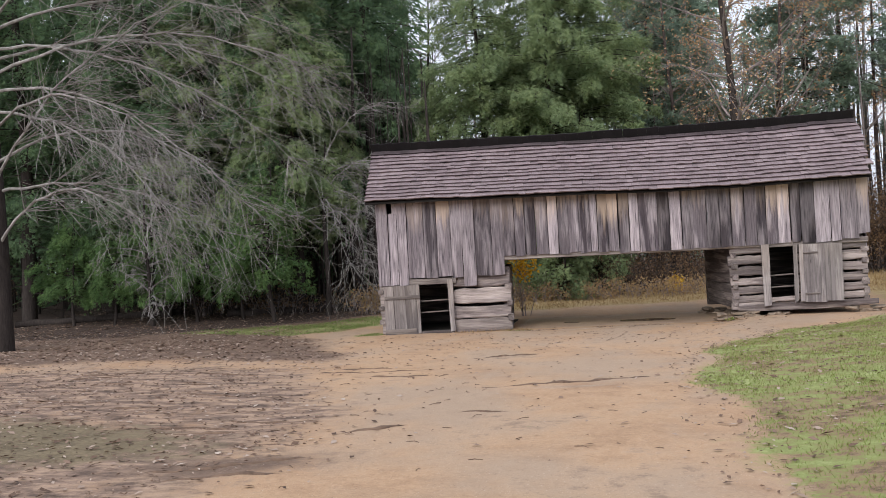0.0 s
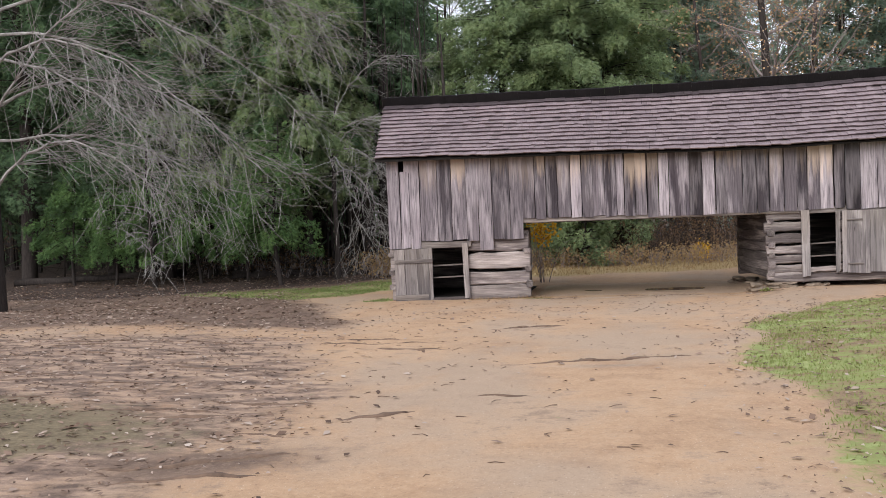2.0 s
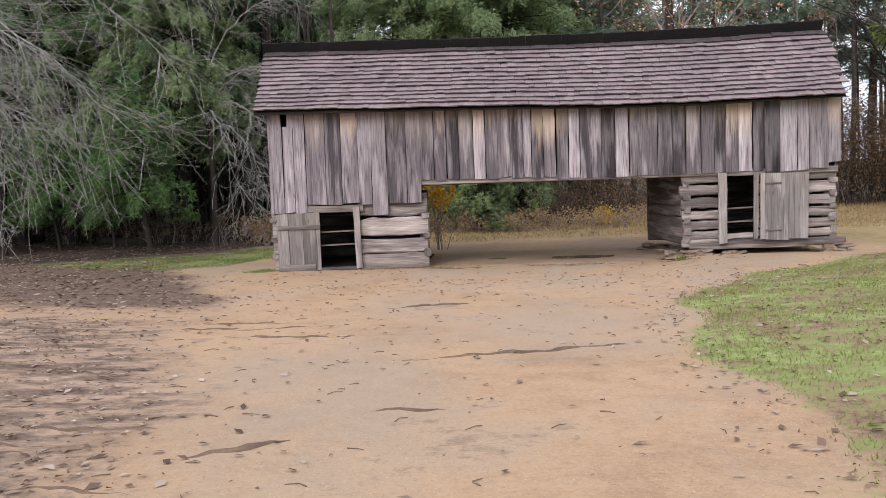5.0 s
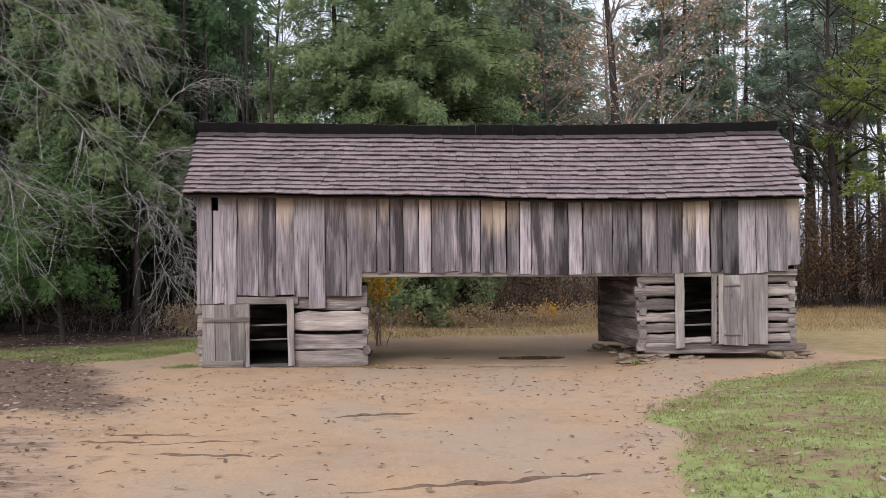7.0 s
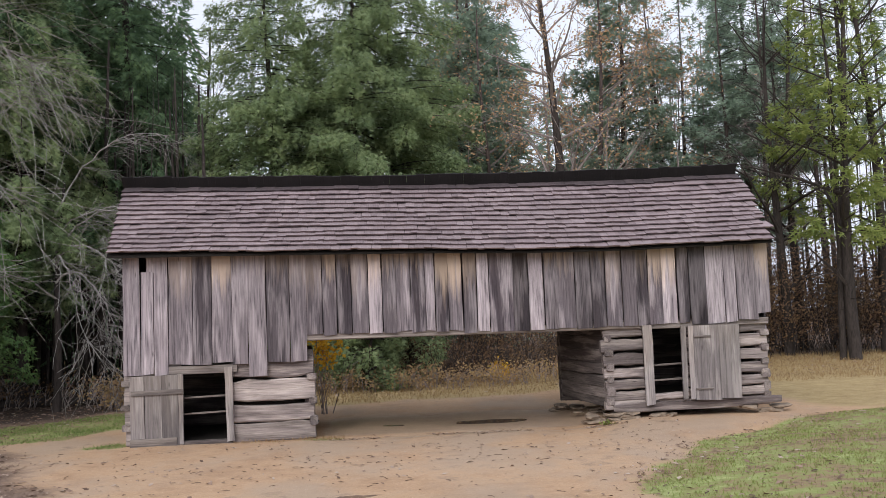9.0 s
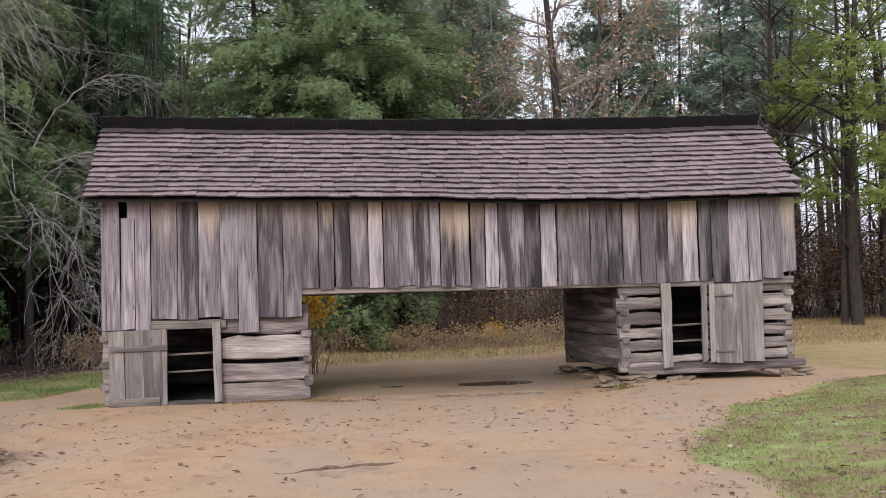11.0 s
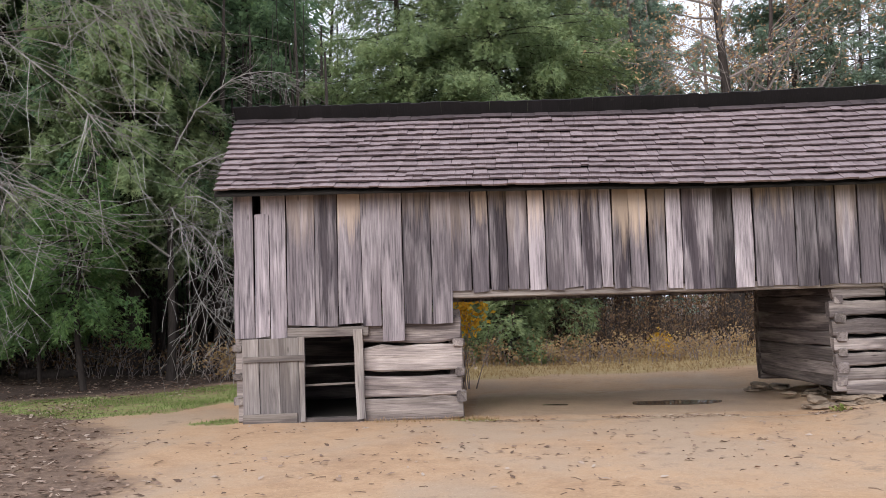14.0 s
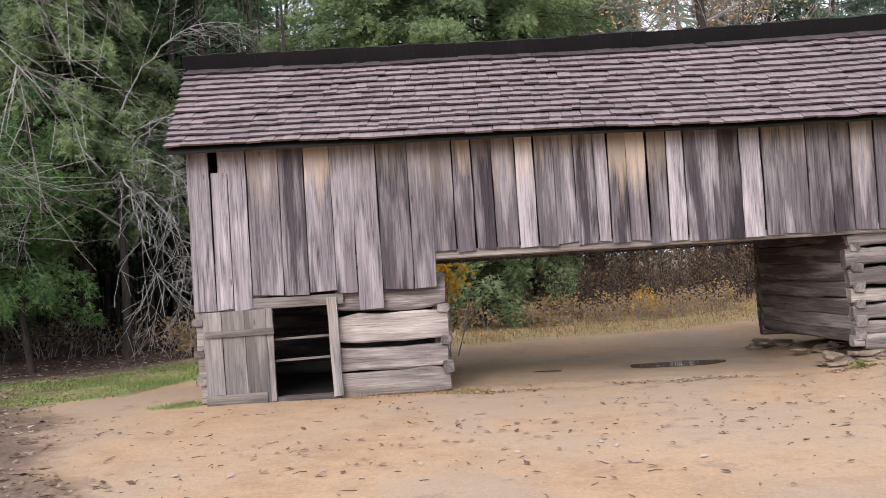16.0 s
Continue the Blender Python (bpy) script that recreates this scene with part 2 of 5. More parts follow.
def soil():
    """Ground: tan trodden dirt, with grass, leafy soil, moss and wet mud where the zones lie."""
    m, n, l, b = material("ground_soil")
    pos = node(n, l, "ShaderNodeNewGeometry").outputs["Position"]
    cover = node(n, l, "ShaderNodeAttribute", attribute="zones")
    z1 = node(n, l, "ShaderNodeSeparateColor", {"Color": cover.outputs["Color"]})
    z2 = node(n, l, "ShaderNodeSeparateColor", {"Color": node(n, l, "ShaderNodeAttribute", attribute="zones_b").outputs["Color"]})
    fine = noise_at(n, l, pos, 22.0, 6, 0.7)
    mid = noise_at(n, l, pos, 3.2, 6, 0.65)
    broad = noise_at(n, l, pos, 0.55, 4, 0.6)
    streak = noise_at(n, l, stretched(n, l, pos, (0.8, 1.7, 1.0)), 2.6, 8, 0.7)
    edge = calc(n, l, "SUBTRACT", calc(n, l, "ADD", calc(n, l, "MULTIPLY", mid, 0.8), calc(n, l, "ADD", calc(n, l, "MULTIPLY", fine, 0.5), calc(n, l, "MULTIPLY", broad, 0.7))), 1.0)

    def zone(mask, gain, lo, hi):
        return ramp(n, l, calc(n, l, "ADD", mask, calc(n, l, "MULTIPLY", edge, gain)), [(lo, grey(0.0)), (hi, grey(1.0))])

    t = calc(n, l, "ADD", calc(n, l, "MULTIPLY", fine, 0.35), calc(n, l, "ADD", calc(n, l, "MULTIPLY", mid, 0.3), calc(n, l, "MULTIPLY", broad, 0.35)))
    dirt = ramp(n, l, t, [(0.36, (0.315, 0.195, 0.12)), (0.5, (0.44, 0.288, 0.178)), (0.64, (0.525, 0.37, 0.245))])
    worn = ramp(n, l, noise_at(n, l, stretched(n, l, pos, (0.5, 0.3, 1.0)), 1.0, 5, 0.6), [(0.44, grey(0.0)), (0.6, grey(0.65))])
    dirt = mix(n, l, worn, dirt, (0.37, 0.285, 0.215))
    specks = ramp(n, l, noise_at(n, l, pos, 48.0, 3, 0.65), [(0.6, grey(0.0)), (0.7, grey(1.0))])
    dirt = mix(n, l, calc(n, l, "MULTIPLY", specks, 0.55), dirt, (0.15, 0.10, 0.072))
    grit = ramp(n, l, noise_at(n, l, pos, 70.0, 2, 0.5), [(0.66, grey(0.0)), (0.72, grey(0.6))])
    dirt = mix(n, l, grit, dirt, (0.62, 0.52, 0.42))
    rooty = ramp(n, l, streak, [(0.38, (0.11, 0.076, 0.059)), (0.48, (0.215, 0.148, 0.112)), (0.6, (0.40, 0.28, 0.20))])
    leafy = ramp(n, l, calc(n, l, "ADD", calc(n, l, "MULTIPLY", fine, 0.6), calc(n, l, "MULTIPLY", mid, 0.4)), [(0.36, (0.075, 0.05, 0.039)), (0.52, (0.17, 0.115, 0.085)), (0.66, (0.30, 0.21, 0.155))])
    # Needle duff, darkened further to stand for the hemlocks' deep shade.
    shaded_duff = ramp(n, l, calc(n, l, "ADD", calc(n, l, "MULTIPLY", fine, 0.6), calc(n, l, "MULTIPLY", mid, 0.4)), [(0.38, (0.032, 0.022, 0.018)), (0.55, (0.07, 0.048, 0.038)), (0.7, (0.15, 0.10, 0.075))])
    moss = ramp(n, l, calc(n, l, "ADD", calc(n, l, "MULTIPLY", fine, 0.6), calc(n, l, "MULTIPLY", mid, 0.4)), [(0.36, (0.105, 0.082, 0.052)), (0.62, (0.235, 0.185, 0.115))])
    tuft = noise_at(n, l, pos, 9.0, 8, 0.85)
    clump = calc(n, l, "ADD", calc(n, l, "MULTIPLY", tuft, 0.35), calc(n, l, "ADD", calc(n, l, "MULTIPLY", mid, 0.4), calc(n, l, "MULTIPLY", broad, 0.25)))
    turf = ramp(n, l, clump, [(0.42, (0.14, 0.10, 0.06)), (0.46, (0.27, 0.18, 0.115)), (0.495, (0.235, 0.225, 0.09)), (0.54, (0.24, 0.28, 0.095)), (0.6, (0.33, 0.355, 0.15))])
    straw = ramp(n, l, calc(n, l, "ADD", calc(n, l, "MULTIPLY", fine, 0.5), calc(n, l, "MULTIPLY", mid, 0.5)), [(0.36, (0.25, 0.175, 0.085)), (0.62, (0.43, 0.33, 0.17))])
    mud = ramp(n, l, t, [(0.38, (0.28, 0.195, 0.14)), (0.62, (0.46, 0.335, 0.235))])
    col = mix(n, l, zone(z2.outputs["Green"], 2.4, 0.2, 0.9), dirt, rooty)
    col = mix(n, l, zone(z1.outputs["Green"], 2.0, 0.25, 0.8), col, leafy)
    col = mix(n, l, zone(cover.outputs["Alpha"], 1.0, 0.3, 0.8), col, shaded_duff)
    col = mix(n, l, zone(z1.outputs["Blue"], 1.2, 0.4, 0.7), col, moss)
    wet = zone(z2.outputs["Red"], 0.8, 0.3, 0.75)
    col = mix(n, l, wet, col, mud)
    col = mix(n, l, zone(z2.outputs["Blue"], 1.3, 0.35, 0.7), col, straw)
    col = mix(n, l, zone(z1.outputs["Red"], 1.5, 0.36, 0.62), col, turf)
    l.new(col, b.inputs["Base Color"])
    l.new(ramp(n, l, wet, [(0.0, grey(0.92)), (1.0, grey(0.42))]), b.inputs["Roughness"])
    b.inputs["Specular IOR Level"].default_value = 0.25
    h = calc(n, l, "ADD", calc(n, l, "MULTIPLY", fine, 0.35), calc(n, l, "ADD", mid, calc(n, l, "MULTIPLY", calc(n, l, "MULTIPLY", streak, z2.outputs["Green"]), 0.6)))
    l.new(node(n, l, "ShaderNodeBump", {"Height": h, "Strength": 0.55, "Distance": 0.035}).outputs[0], b.inputs["Normal"])
    return m


SOIL = soil()


# ---- mesh helpers ----
class Heap:
    """Vertices and faces gathered for one mesh."""

    def __init__(self):
        self.v, self.f = [], []

    def add(self, verts, faces):
        k = len(self.v)
        self.v.extend(verts)
        self.f.extend([tuple(i + k for i in face) for face in faces])

    def tube(self, points, radii, sides):
        k = len(self.v)
        n = len(points)
        for i in range(n):
            p = points[i]
            d = (points[min(i + 1, n - 1)] - points[max(i - 1, 0)]).normalized()
            a = d.cross(Vector((0.31, 0.17, 0.94)))
            if a.length < 0.05:
                a = d.cross(Vector((1, 0, 0)))
            a.normalize()
            b = d.cross(a)
            for s in range(sides):
                q = 2 * math.pi * s / sides
                self.v.append(p + (a * math.cos(q) + b * math.sin(q)) * radii[i])
        for i in range(n - 1):
            for s in range(sides):
                t = (s + 1) % sides
                self.f.append((k + i * sides + s, k + i * sides + t, k + (i + 1) * sides + t, k + (i + 1) * sides + s))

    def mesh(self, name, smooth=False):
        me = bpy.data.meshes.new(name)
        me.from_pydata([tuple(v) for v in self.v], [], self.f)
        if smooth:
            me.shade_smooth()
        return me


def part(name, data, mat, parent=None, label="", m=None, colour=None):
    """Links a mesh as one object, under a thing or a part."""
    if isinstance(data, Heap):
        data = data.mesh(name)
    if not data.materials:
        data.materials.append(mat)
    ob = new(name, data)
    if parent is not None:
        ob.parent = parent
    if m is not None:
        ob.matrix_basis = m
    if colour is not None:
        ob.color = (*colour, 1)
    if label:
        ob["label"] = label
    return ob


def thing(name, m, label, category, group="", kind=""):
    ob = new(name)
    ob.empty_display_size = 0.2
    ob.matrix_basis = m
    return tagged(ob, label, category, group, kind)


def hewn(length, high, thick, segs, rough, seed, ends=0.0):
    """A timber along x with chamfered, uneven edges, its middle at the origin."""
    r = random.Random(seed)
    h = Heap()
    c = 0.13 * min(high, thick)
    verts, faces = [], []
    bow, drift = r.uniform(-1, 1) * rough, r.uniform(-1, 1) * rough
    for i in range(segs + 1):
        u = i / segs
        x = -length / 2 + length * u
        k = 1 + r.uniform(-1, 1) * rough * 2.2
        oy = r.uniform(-1, 1) * rough * thick * 0.6
        oz = bow * high * math.sin(math.pi * u) + r.uniform(-1, 1) * rough * high * 0.4 + drift * high * (u - 0.5)
        hy, hz = thick / 2, high / 2 * k
        ring = [(-hy, -hz + c), (-hy + c, -hz), (hy - c, -hz), (hy, -hz + c), (hy, hz - c), (hy - c, hz), (-hy + c, hz), (-hy, hz - c)]
        for y, z in ring:
            verts.append((x + (r.uniform(-ends, ends) if i in (0, segs) else 0), y + oy + r.uniform(-1, 1) * rough * 0.06, z + oz + r.uniform(-1, 1) * rough * 0.08))
    for i in range(segs):
        for s in range(8):
            t = (s + 1) % 8
            faces.append((i * 8 + s, (i + 1) * 8 + s, (i + 1) * 8 + t, i * 8 + t))
    faces.append(tuple(range(8)))
    faces.append(tuple(segs * 8 + 7 - i for i in range(8)))
    h.add([Vector(v) for v in verts], faces)
    return h


def board_mesh(width, high, thick, seed, lean=0.0, wave=0.006):
    """An upright sawn board, its upper end's middle at the origin, with a slightly uneven outline and cupped face."""
    r = random.Random(seed)
    h = Heap()
    verts, faces = [], []
    rows = 4
    for i in range(rows + 1):
        u = i / rows
        z = high * (u - 1)
        w = width / 2 * (1 + 0.03 * (0.5 - u) * r.choice((-1, 1)))
        dl, dr = r.uniform(-wave, wave), r.uniform(-wave, wave)
        dz = r.uniform(-0.018, 0.018) if i == 0 else 0
        y = r.uniform(-0.004, 0.004)
        x = lean * u
        verts += [(x - w + dl, y - thick / 2, z + dz), (x + w + dr, y - thick / 2 + r.uniform(-0.006, 0.006), z - dz * 0.6), (x + w + dr, y + thick / 2, z - dz * 0.6), (x - w + dl, y + thick / 2, z + dz)]
    for i in range(rows):
        for s in range(4):
            t = (s + 1) % 4
            faces.append((i * 4 + s, i * 4 + t, (i + 1) * 4 + t, (i + 1) * 4 + s))
    faces += [(3, 2, 1, 0), tuple(rows * 4 + s for s in range(4))]
    h.add([Vector(v) for v in verts], faces)
    return h


def box(h, x0, x1, y0, y1, z0, z1):
    h.add([Vector(v) for v in ((x0, y0, z0), (x1, y0, z0), (x1, y1, z0), (x0, y1, z0), (x0, y0, z1), (x1, y0, z1), (x1, y1, z1), (x0, y1, z1))],
          [(3, 2, 1, 0), (4, 5, 6, 7), (0, 1, 5, 4), (1, 2, 6, 5), (2, 3, 7, 6), (3, 0, 4, 7)])


def smooth01(a, b, x):
    t = np.clip((x - a) / (b - a), 0, 1)
    return t * t * (3 - 2 * t)


# ---- ground ----
EDGE_Y = [-60, -20, -16, -12.8, -9.2, -7.0, -5.4, -3.0, -0.9, 0.6, 3.0, 8.0]
EDGE_X = [4.4, 4.0, 3.85, 3.82, 3.75, 4.15, 4.7, 6.2, 8.6, 12.0, 16.0, 22.0]
LEFT_Y = [-60, -20, -16.5, -14.5, -12.0, -9.0, -6.0, -4.0, -1.5, 1.0, 4.0, 9.0]
LEFT_X = [-1.5, -1.0, -0.3, 0.0, -0.8, -1.9, -2.6, -3.3, -4.6, -6.4, -6.6, -5.0]


def height(x, y):
    """The ground: it falls gently to the barn, with low banks at the sides and behind."""
    x, y = np.asarray(x, float), np.asarray(y, float)
    z = 0.022 * np.clip(-y - 0.3, 0, 40)
    z = z + 0.13 * smooth01(0.0, 2.2, x - np.interp(y, EDGE_Y, EDGE_X)) * smooth01(6.0, -1.0, y)
    z = z + 0.10 * smooth01(0.5, 4.0, np.interp(y, LEFT_Y, LEFT_X) - x) * smooth01(1.0, -5.0, y)
    z = z + 0.10 * smooth01(4.6, 6.0, x) * smooth01(-3.0, -0.5, y)
    z = z + 0.020 * np.clip(y - 5.0, 0, 30) + 0.3 * smooth01(5, 14, y) * smooth01(-5, -11, x)
    z = z - 0.04 * np.exp(-((x - 3.3) / 1.1) ** 2 - ((y - 1.7) / 0.45) ** 2)
    z = z + 0.012 * np.sin(1.7 * x + 0.6 * y) * np.sin(1.1 * y - 0.4 * x) + 0.006 * np.sin(5.1 * x + 2.2 * y) * np.sin(4.3 * y)
    return z


def ground_z(x, y):
    return float(height(x, y))


def zones(x, y):
    """How much of each cover lies at a place: grass, leafy soil, moss, wet mud, rooty soil, straw."""
    wob = 0.35 * np.sin(0.9 * x + 1.3 * y) + 0.25 * np.sin(2.3 * x - 1.7 * y)
    right = x - np.interp(y, EDGE_Y, EDGE_X) + 0.4 * wob
    left = np.interp(y, LEFT_Y, LEFT_X) - x + 0.6 * wob
    grass = smooth01(-0.25, 0.45, right) * smooth01(7.0, 3.0, y)
    strip_low = np.interp(x, [-30, -9.3, -6.6, -5.0, -4.6], [5.0, 2.6, 1.2, 1.2, 3.0])
    strip_high = np.interp(x, [-30, -9.3, -6.5, -5.0, -4.0], [6.0, 4.6, 5.6, 8.0, 9.5])
    strip = smooth01(-0.4, 0.7, y - strip_low + 0.4 * wob) * smooth01(-0.3, 0.8, strip_high - y + 0.4 * wob) * smooth01(-4.0, -4.9, x) * smooth01(-12.0, -9.0, x)
    tuft = np.exp(-((x + 3.75) / 0.42) ** 2 - ((y - 0.15) / 0.3) ** 2)
    weeds = 0.7 * np.exp(-((x - 0.15) / 0.35) ** 2 - ((y + 0.15) / 0.2) ** 2) + 0.5 * np.exp(-((x + 0.9) / 0.8) ** 2 - ((y + 0.15) / 0.12) ** 2)
    grass = np.maximum.reduce([grass, 0.85 * strip, 1.0 * tuft, weeds])
    tongue = np.exp(-((y + 7.7 + 0.1 * (x + 5)) / 1.2) ** 2) * smooth01(-14, -6, x)
    leafy = smooth01(-0.7, 0.7, left) * smooth01(-8.4, -5.0, y) * (1 - 0.9 * tongue)
    leafy = np.maximum(leafy, smooth01(6.0, 9.0, y + 0.25 * (x + 8)) * smooth01(-3.2, -5.0, x))
    leafy = np.maximum(leafy, smooth01(13.0, 16.0, y))
    leafy = np.maximum(leafy, 0.95 * smooth01(0.0, 2.0, left) * smooth01(-17.0, -20.0, y))
    bare = np.exp(-((x + 0.55) / 0.95) ** 2 - ((y + 15.6 - 0.35 * (x + 0.5)) / 0.5) ** 2)
    leafy = np.maximum(leafy, 0.95 * bare)
    moss = np.maximum(np.exp(-((x + 4.0) / 3.0) ** 2 - ((y + 14.6) / 1.3) ** 2) * 1.2, 0.35 * np.exp(-((x + 3.5) / 2.3) ** 2 - ((y + 4.2) / 1.2) ** 2))
    wet = smooth01(-0.3, 0.3, x) * smooth01(6.4, 4.6, x) * smooth01(-0.3, 0.6, y) * smooth01(4.8, 2.6, y)
    wet = np.maximum(wet, 0.8 * np.exp(-((x - 2.2) / 0.8) ** 2 - ((y + 11.0) / 0.22) ** 2))
    wet = np.maximum(wet, 0.95 * np.exp(-((y + 0.34 - 0.03 * np.sin(1.9 * x)) / 0.07) ** 2) * smooth01(-0.4, 0.4, x) * smooth01(5.9, 5.0, x))
    rooty = smooth01(-0.6, 1.2, left) * smooth01(-6.6, -8.6, y)
    rooty = np.maximum(rooty, 0.45 * tongue * smooth01(0.0, 2.0, left))
    straw = smooth01(6.3, 7.6, y + 0.3 * wob - 0.12 * np.clip(x - 3, -3, 6)) * smooth01(15.0, 12.0, y) * smooth01(-4.6, -3.4, x)
    straw = np.maximum(straw, smooth01(9.0, 10.5, x) * smooth01(-0.6, 1.2, y) * smooth01(20.0, 14.0, y))
    straw = np.maximum(straw, 0.5 * np.exp(-((right - 0.2) / 0.5) ** 2) * smooth01(2.0, -1.0, y))
    return grass, leafy, moss, wet, rooty, straw


def build_ground():
    xs = np.concatenate([[-2500, -600, -200, -90, -55], np.arange(-36, -14, 0.5), np.arange(-14, 14, 0.14), np.arange(14, 36.1, 0.5), [55, 90, 200, 600, 2500]])
    ys = np.concatenate([[-2500, -600, -200, -90, -50], np.arange(-34, -24, 0.5), np.arange(-24, 12, 0.14), np.arange(12, 36.1, 0.5), [55, 90, 200, 600, 2500]])
    gx, gy = np.meshgrid(xs, ys)
    x, y = gx.ravel(), gy.ravel()
    z = height(x, y)
    nx, ny = len(xs), len(ys)
    i = np.arange(nx * ny).reshape(ny, nx)
    quads = np.stack([i[:-1, :-1], i[:-1, 1:], i[1:, 1:], i[1:, :-1]], -1).reshape(-1, 4)
    me = bpy.data.meshes.new("ground")
    me.vertices.add(len(x))
    me.vertices.foreach_set("co", np.stack([x, y, z], -1).ravel())
    me.loops.add(quads.size)
    me.loops.foreach_set("vertex_index", quads.ravel())
    me.polygons.add(len(quads))
    me.polygons.foreach_set("loop_start", np.arange(0, quads.size, 4))
    me.update()
    me.shade_smooth()
    g, lf, mo, we, ro, st = zones(x, y)
    one = np.ones_like(x)
    # Mask of the wood floor where hemlock shade is painted into the duff.
    wood_shade = smooth01(-0.4, 1.4, y - np.interp(x, [-30, -12, -9.3, -6.5, -5.0], [1.5, 2.6, 4.2, 5.8, 8.0])) * smooth01(-3.4, -4.4, x) * smooth01(60, 40, y)
    for name, cols in (("zones", (g, lf, mo, wood_shade)), ("zones_b", (we, ro, st, one))):
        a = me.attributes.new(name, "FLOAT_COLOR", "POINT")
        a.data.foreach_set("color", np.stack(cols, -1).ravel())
    tagged(part("ground", me, SOIL), "trodden tan dirt yard with leafy soil and grass", "ground", kind="structure")


build_ground()


# ---- barn ----
EAVE_X = [-3.6, -1.23, 1.95, 4.04, 5.86, 8.5]
EAVE_Z = [3.435, 3.396, 3.325, 3.253, 3.24, 3.287]
RIDGE_X = [-3.9, -1.55, 2.12, 4.53, 6.64, 8.66]
RIDGE_Z = [4.92, 4.85, 4.77, 4.745, 4.755, 4.795]
RIDGE_Y, EAVE_Y, BACK_Y, REAR = 1.75, -0.35, 3.5, 3.85
barn = thing("barn", pose(0, 0, 0), "weathered grey log and board drive-through barn with a shingle roof", "barn")


def roof_at(u, s):
    """A place on the front slope: u along it from left to right, s from the eaves (0) to the ridge (1)."""
    ex, rx = -3.6 + 12.1 * u, -3.9 + 12.56 * u
    ez, rz = float(np.interp(ex, EAVE_X, EAVE_Z)) - 0.035, float(np.interp(rx, RIDGE_X, RIDGE_Z))
    sag = -0.03 * math.sin(math.pi * s)
    return Vector((ex + (rx - ex) * s, EAVE_Y + (RIDGE_Y - EAVE_Y) * s, ez + (rz - ez) * s + sag))


def log_between(a, b, high, thick, seed, tone=1.0, stain=0.3, parent=barn, rough=0.065, name="log", mat=LOG):
    a, b = Vector(a), Vector(b)
    d = b - a
    data = hewn(d.length, high, thick, 5, rough, seed, 0.012)
    turn = d.to_track_quat("X", "Z").to_matrix().to_4x4()
    return part(name, data, mat, parent, m=Matrix.Translation((a + b) / 2) @ turn, colour=(tone, 0.0, stain))


def crib(x0, x1, y0, y1, rows, seed, gaps, skew=0.0):
    """Log walls of one crib: rows of (foot, top); gaps are stretches of the front that a door takes out of the rows it crosses."""
    r = random.Random(seed)
    t = 0.17
    for k, (z0, z1) in enumerate(rows):
        z, high = (z0 + z1) / 2, z1 - z0
        ext = r.uniform(0.02, 0.09)
        spans = [(x0 - ext, x1 + r.uniform(0.0, 0.025))]
        for g0, g1, gz0, gz1 in gaps:
            if z1 > gz0 + 0.03 and z0 < gz1 - 0.03:
                spans = [(spans[0][0], g0), (g1, spans[-1][1])]
        for a, b in spans:
            log_between((a, y0 + t / 2, z + r.uniform(-0.012, 0.012)), (b, y0 + t / 2, z + r.uniform(-0.012, 0.012)), high + 0.012, t, seed * 50 + k * 3 + int(a > x0 + 1), r.uniform(0.85, 1.15), r.uniform(0.1, 0.5))
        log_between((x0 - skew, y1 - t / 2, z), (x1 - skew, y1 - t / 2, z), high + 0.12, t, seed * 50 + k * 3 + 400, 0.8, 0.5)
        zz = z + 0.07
        # Side logs toned below the front ones: shadow as well as darker wood.
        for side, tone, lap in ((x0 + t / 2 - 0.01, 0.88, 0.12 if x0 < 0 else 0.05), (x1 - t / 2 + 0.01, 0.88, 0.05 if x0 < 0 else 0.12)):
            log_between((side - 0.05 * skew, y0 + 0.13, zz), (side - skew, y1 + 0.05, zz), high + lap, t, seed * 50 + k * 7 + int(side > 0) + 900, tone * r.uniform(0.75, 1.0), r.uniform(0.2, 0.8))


def log_ends(x0, x1, y0, joints, seed):
    """Sawn ends of the side logs, showing between the front logs at both corners."""
    r = random.Random(seed)
    for z in joints:
        for x in (x0 + 0.035, x1 - 0.06):
            log_between((x + r.uniform(-0.02, 0.02), y0 - r.uniform(0.02, 0.05), z), (x, y0 + 0.15, z), r.uniform(0.09, 0.15), r.uniform(0.11, 0.16), seed + int(z * 100) + int(x > 2) * 7, r.uniform(0.7, 1.05), r.uniform(0.1, 0.6), name="log_end")


LEFT_DOOR, RIGHT_DOOR = (-2.43, -1.52, 0.0, 1.2), (6.06, 6.86, 0.42, 1.74)
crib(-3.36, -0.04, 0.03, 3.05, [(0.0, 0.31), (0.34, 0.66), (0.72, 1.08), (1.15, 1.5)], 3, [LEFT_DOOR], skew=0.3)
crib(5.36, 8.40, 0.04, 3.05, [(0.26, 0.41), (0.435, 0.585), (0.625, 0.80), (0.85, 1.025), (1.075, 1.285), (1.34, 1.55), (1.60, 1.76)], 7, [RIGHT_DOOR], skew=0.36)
log_ends(-3.42, 0.0, 0.03, (0.33, 0.69, 1.12), 60)
log_ends(5.38, 8.42, 0.04, (0.42, 0.61, 0.83, 1.05, 1.31, 1.58), 90)
log_between((5.45, 0.10, 0.29), (8.60, 0.08, 0.35), 0.13, 0.18, 991, 0.95, 0.5, name="sill_log", rough=0.16)
log_between((6.06, 0.05, 0.46), (6.86, 0.05, 0.49), 0.1, 0.18, 992, 1.1, 0.1, name="door_sill")
log_between((-2.4, 0.05, 0.02), (-1.5, 0.05, 0.03), 0.08, 0.18, 993, 0.7, 0.4, name="door_sill")

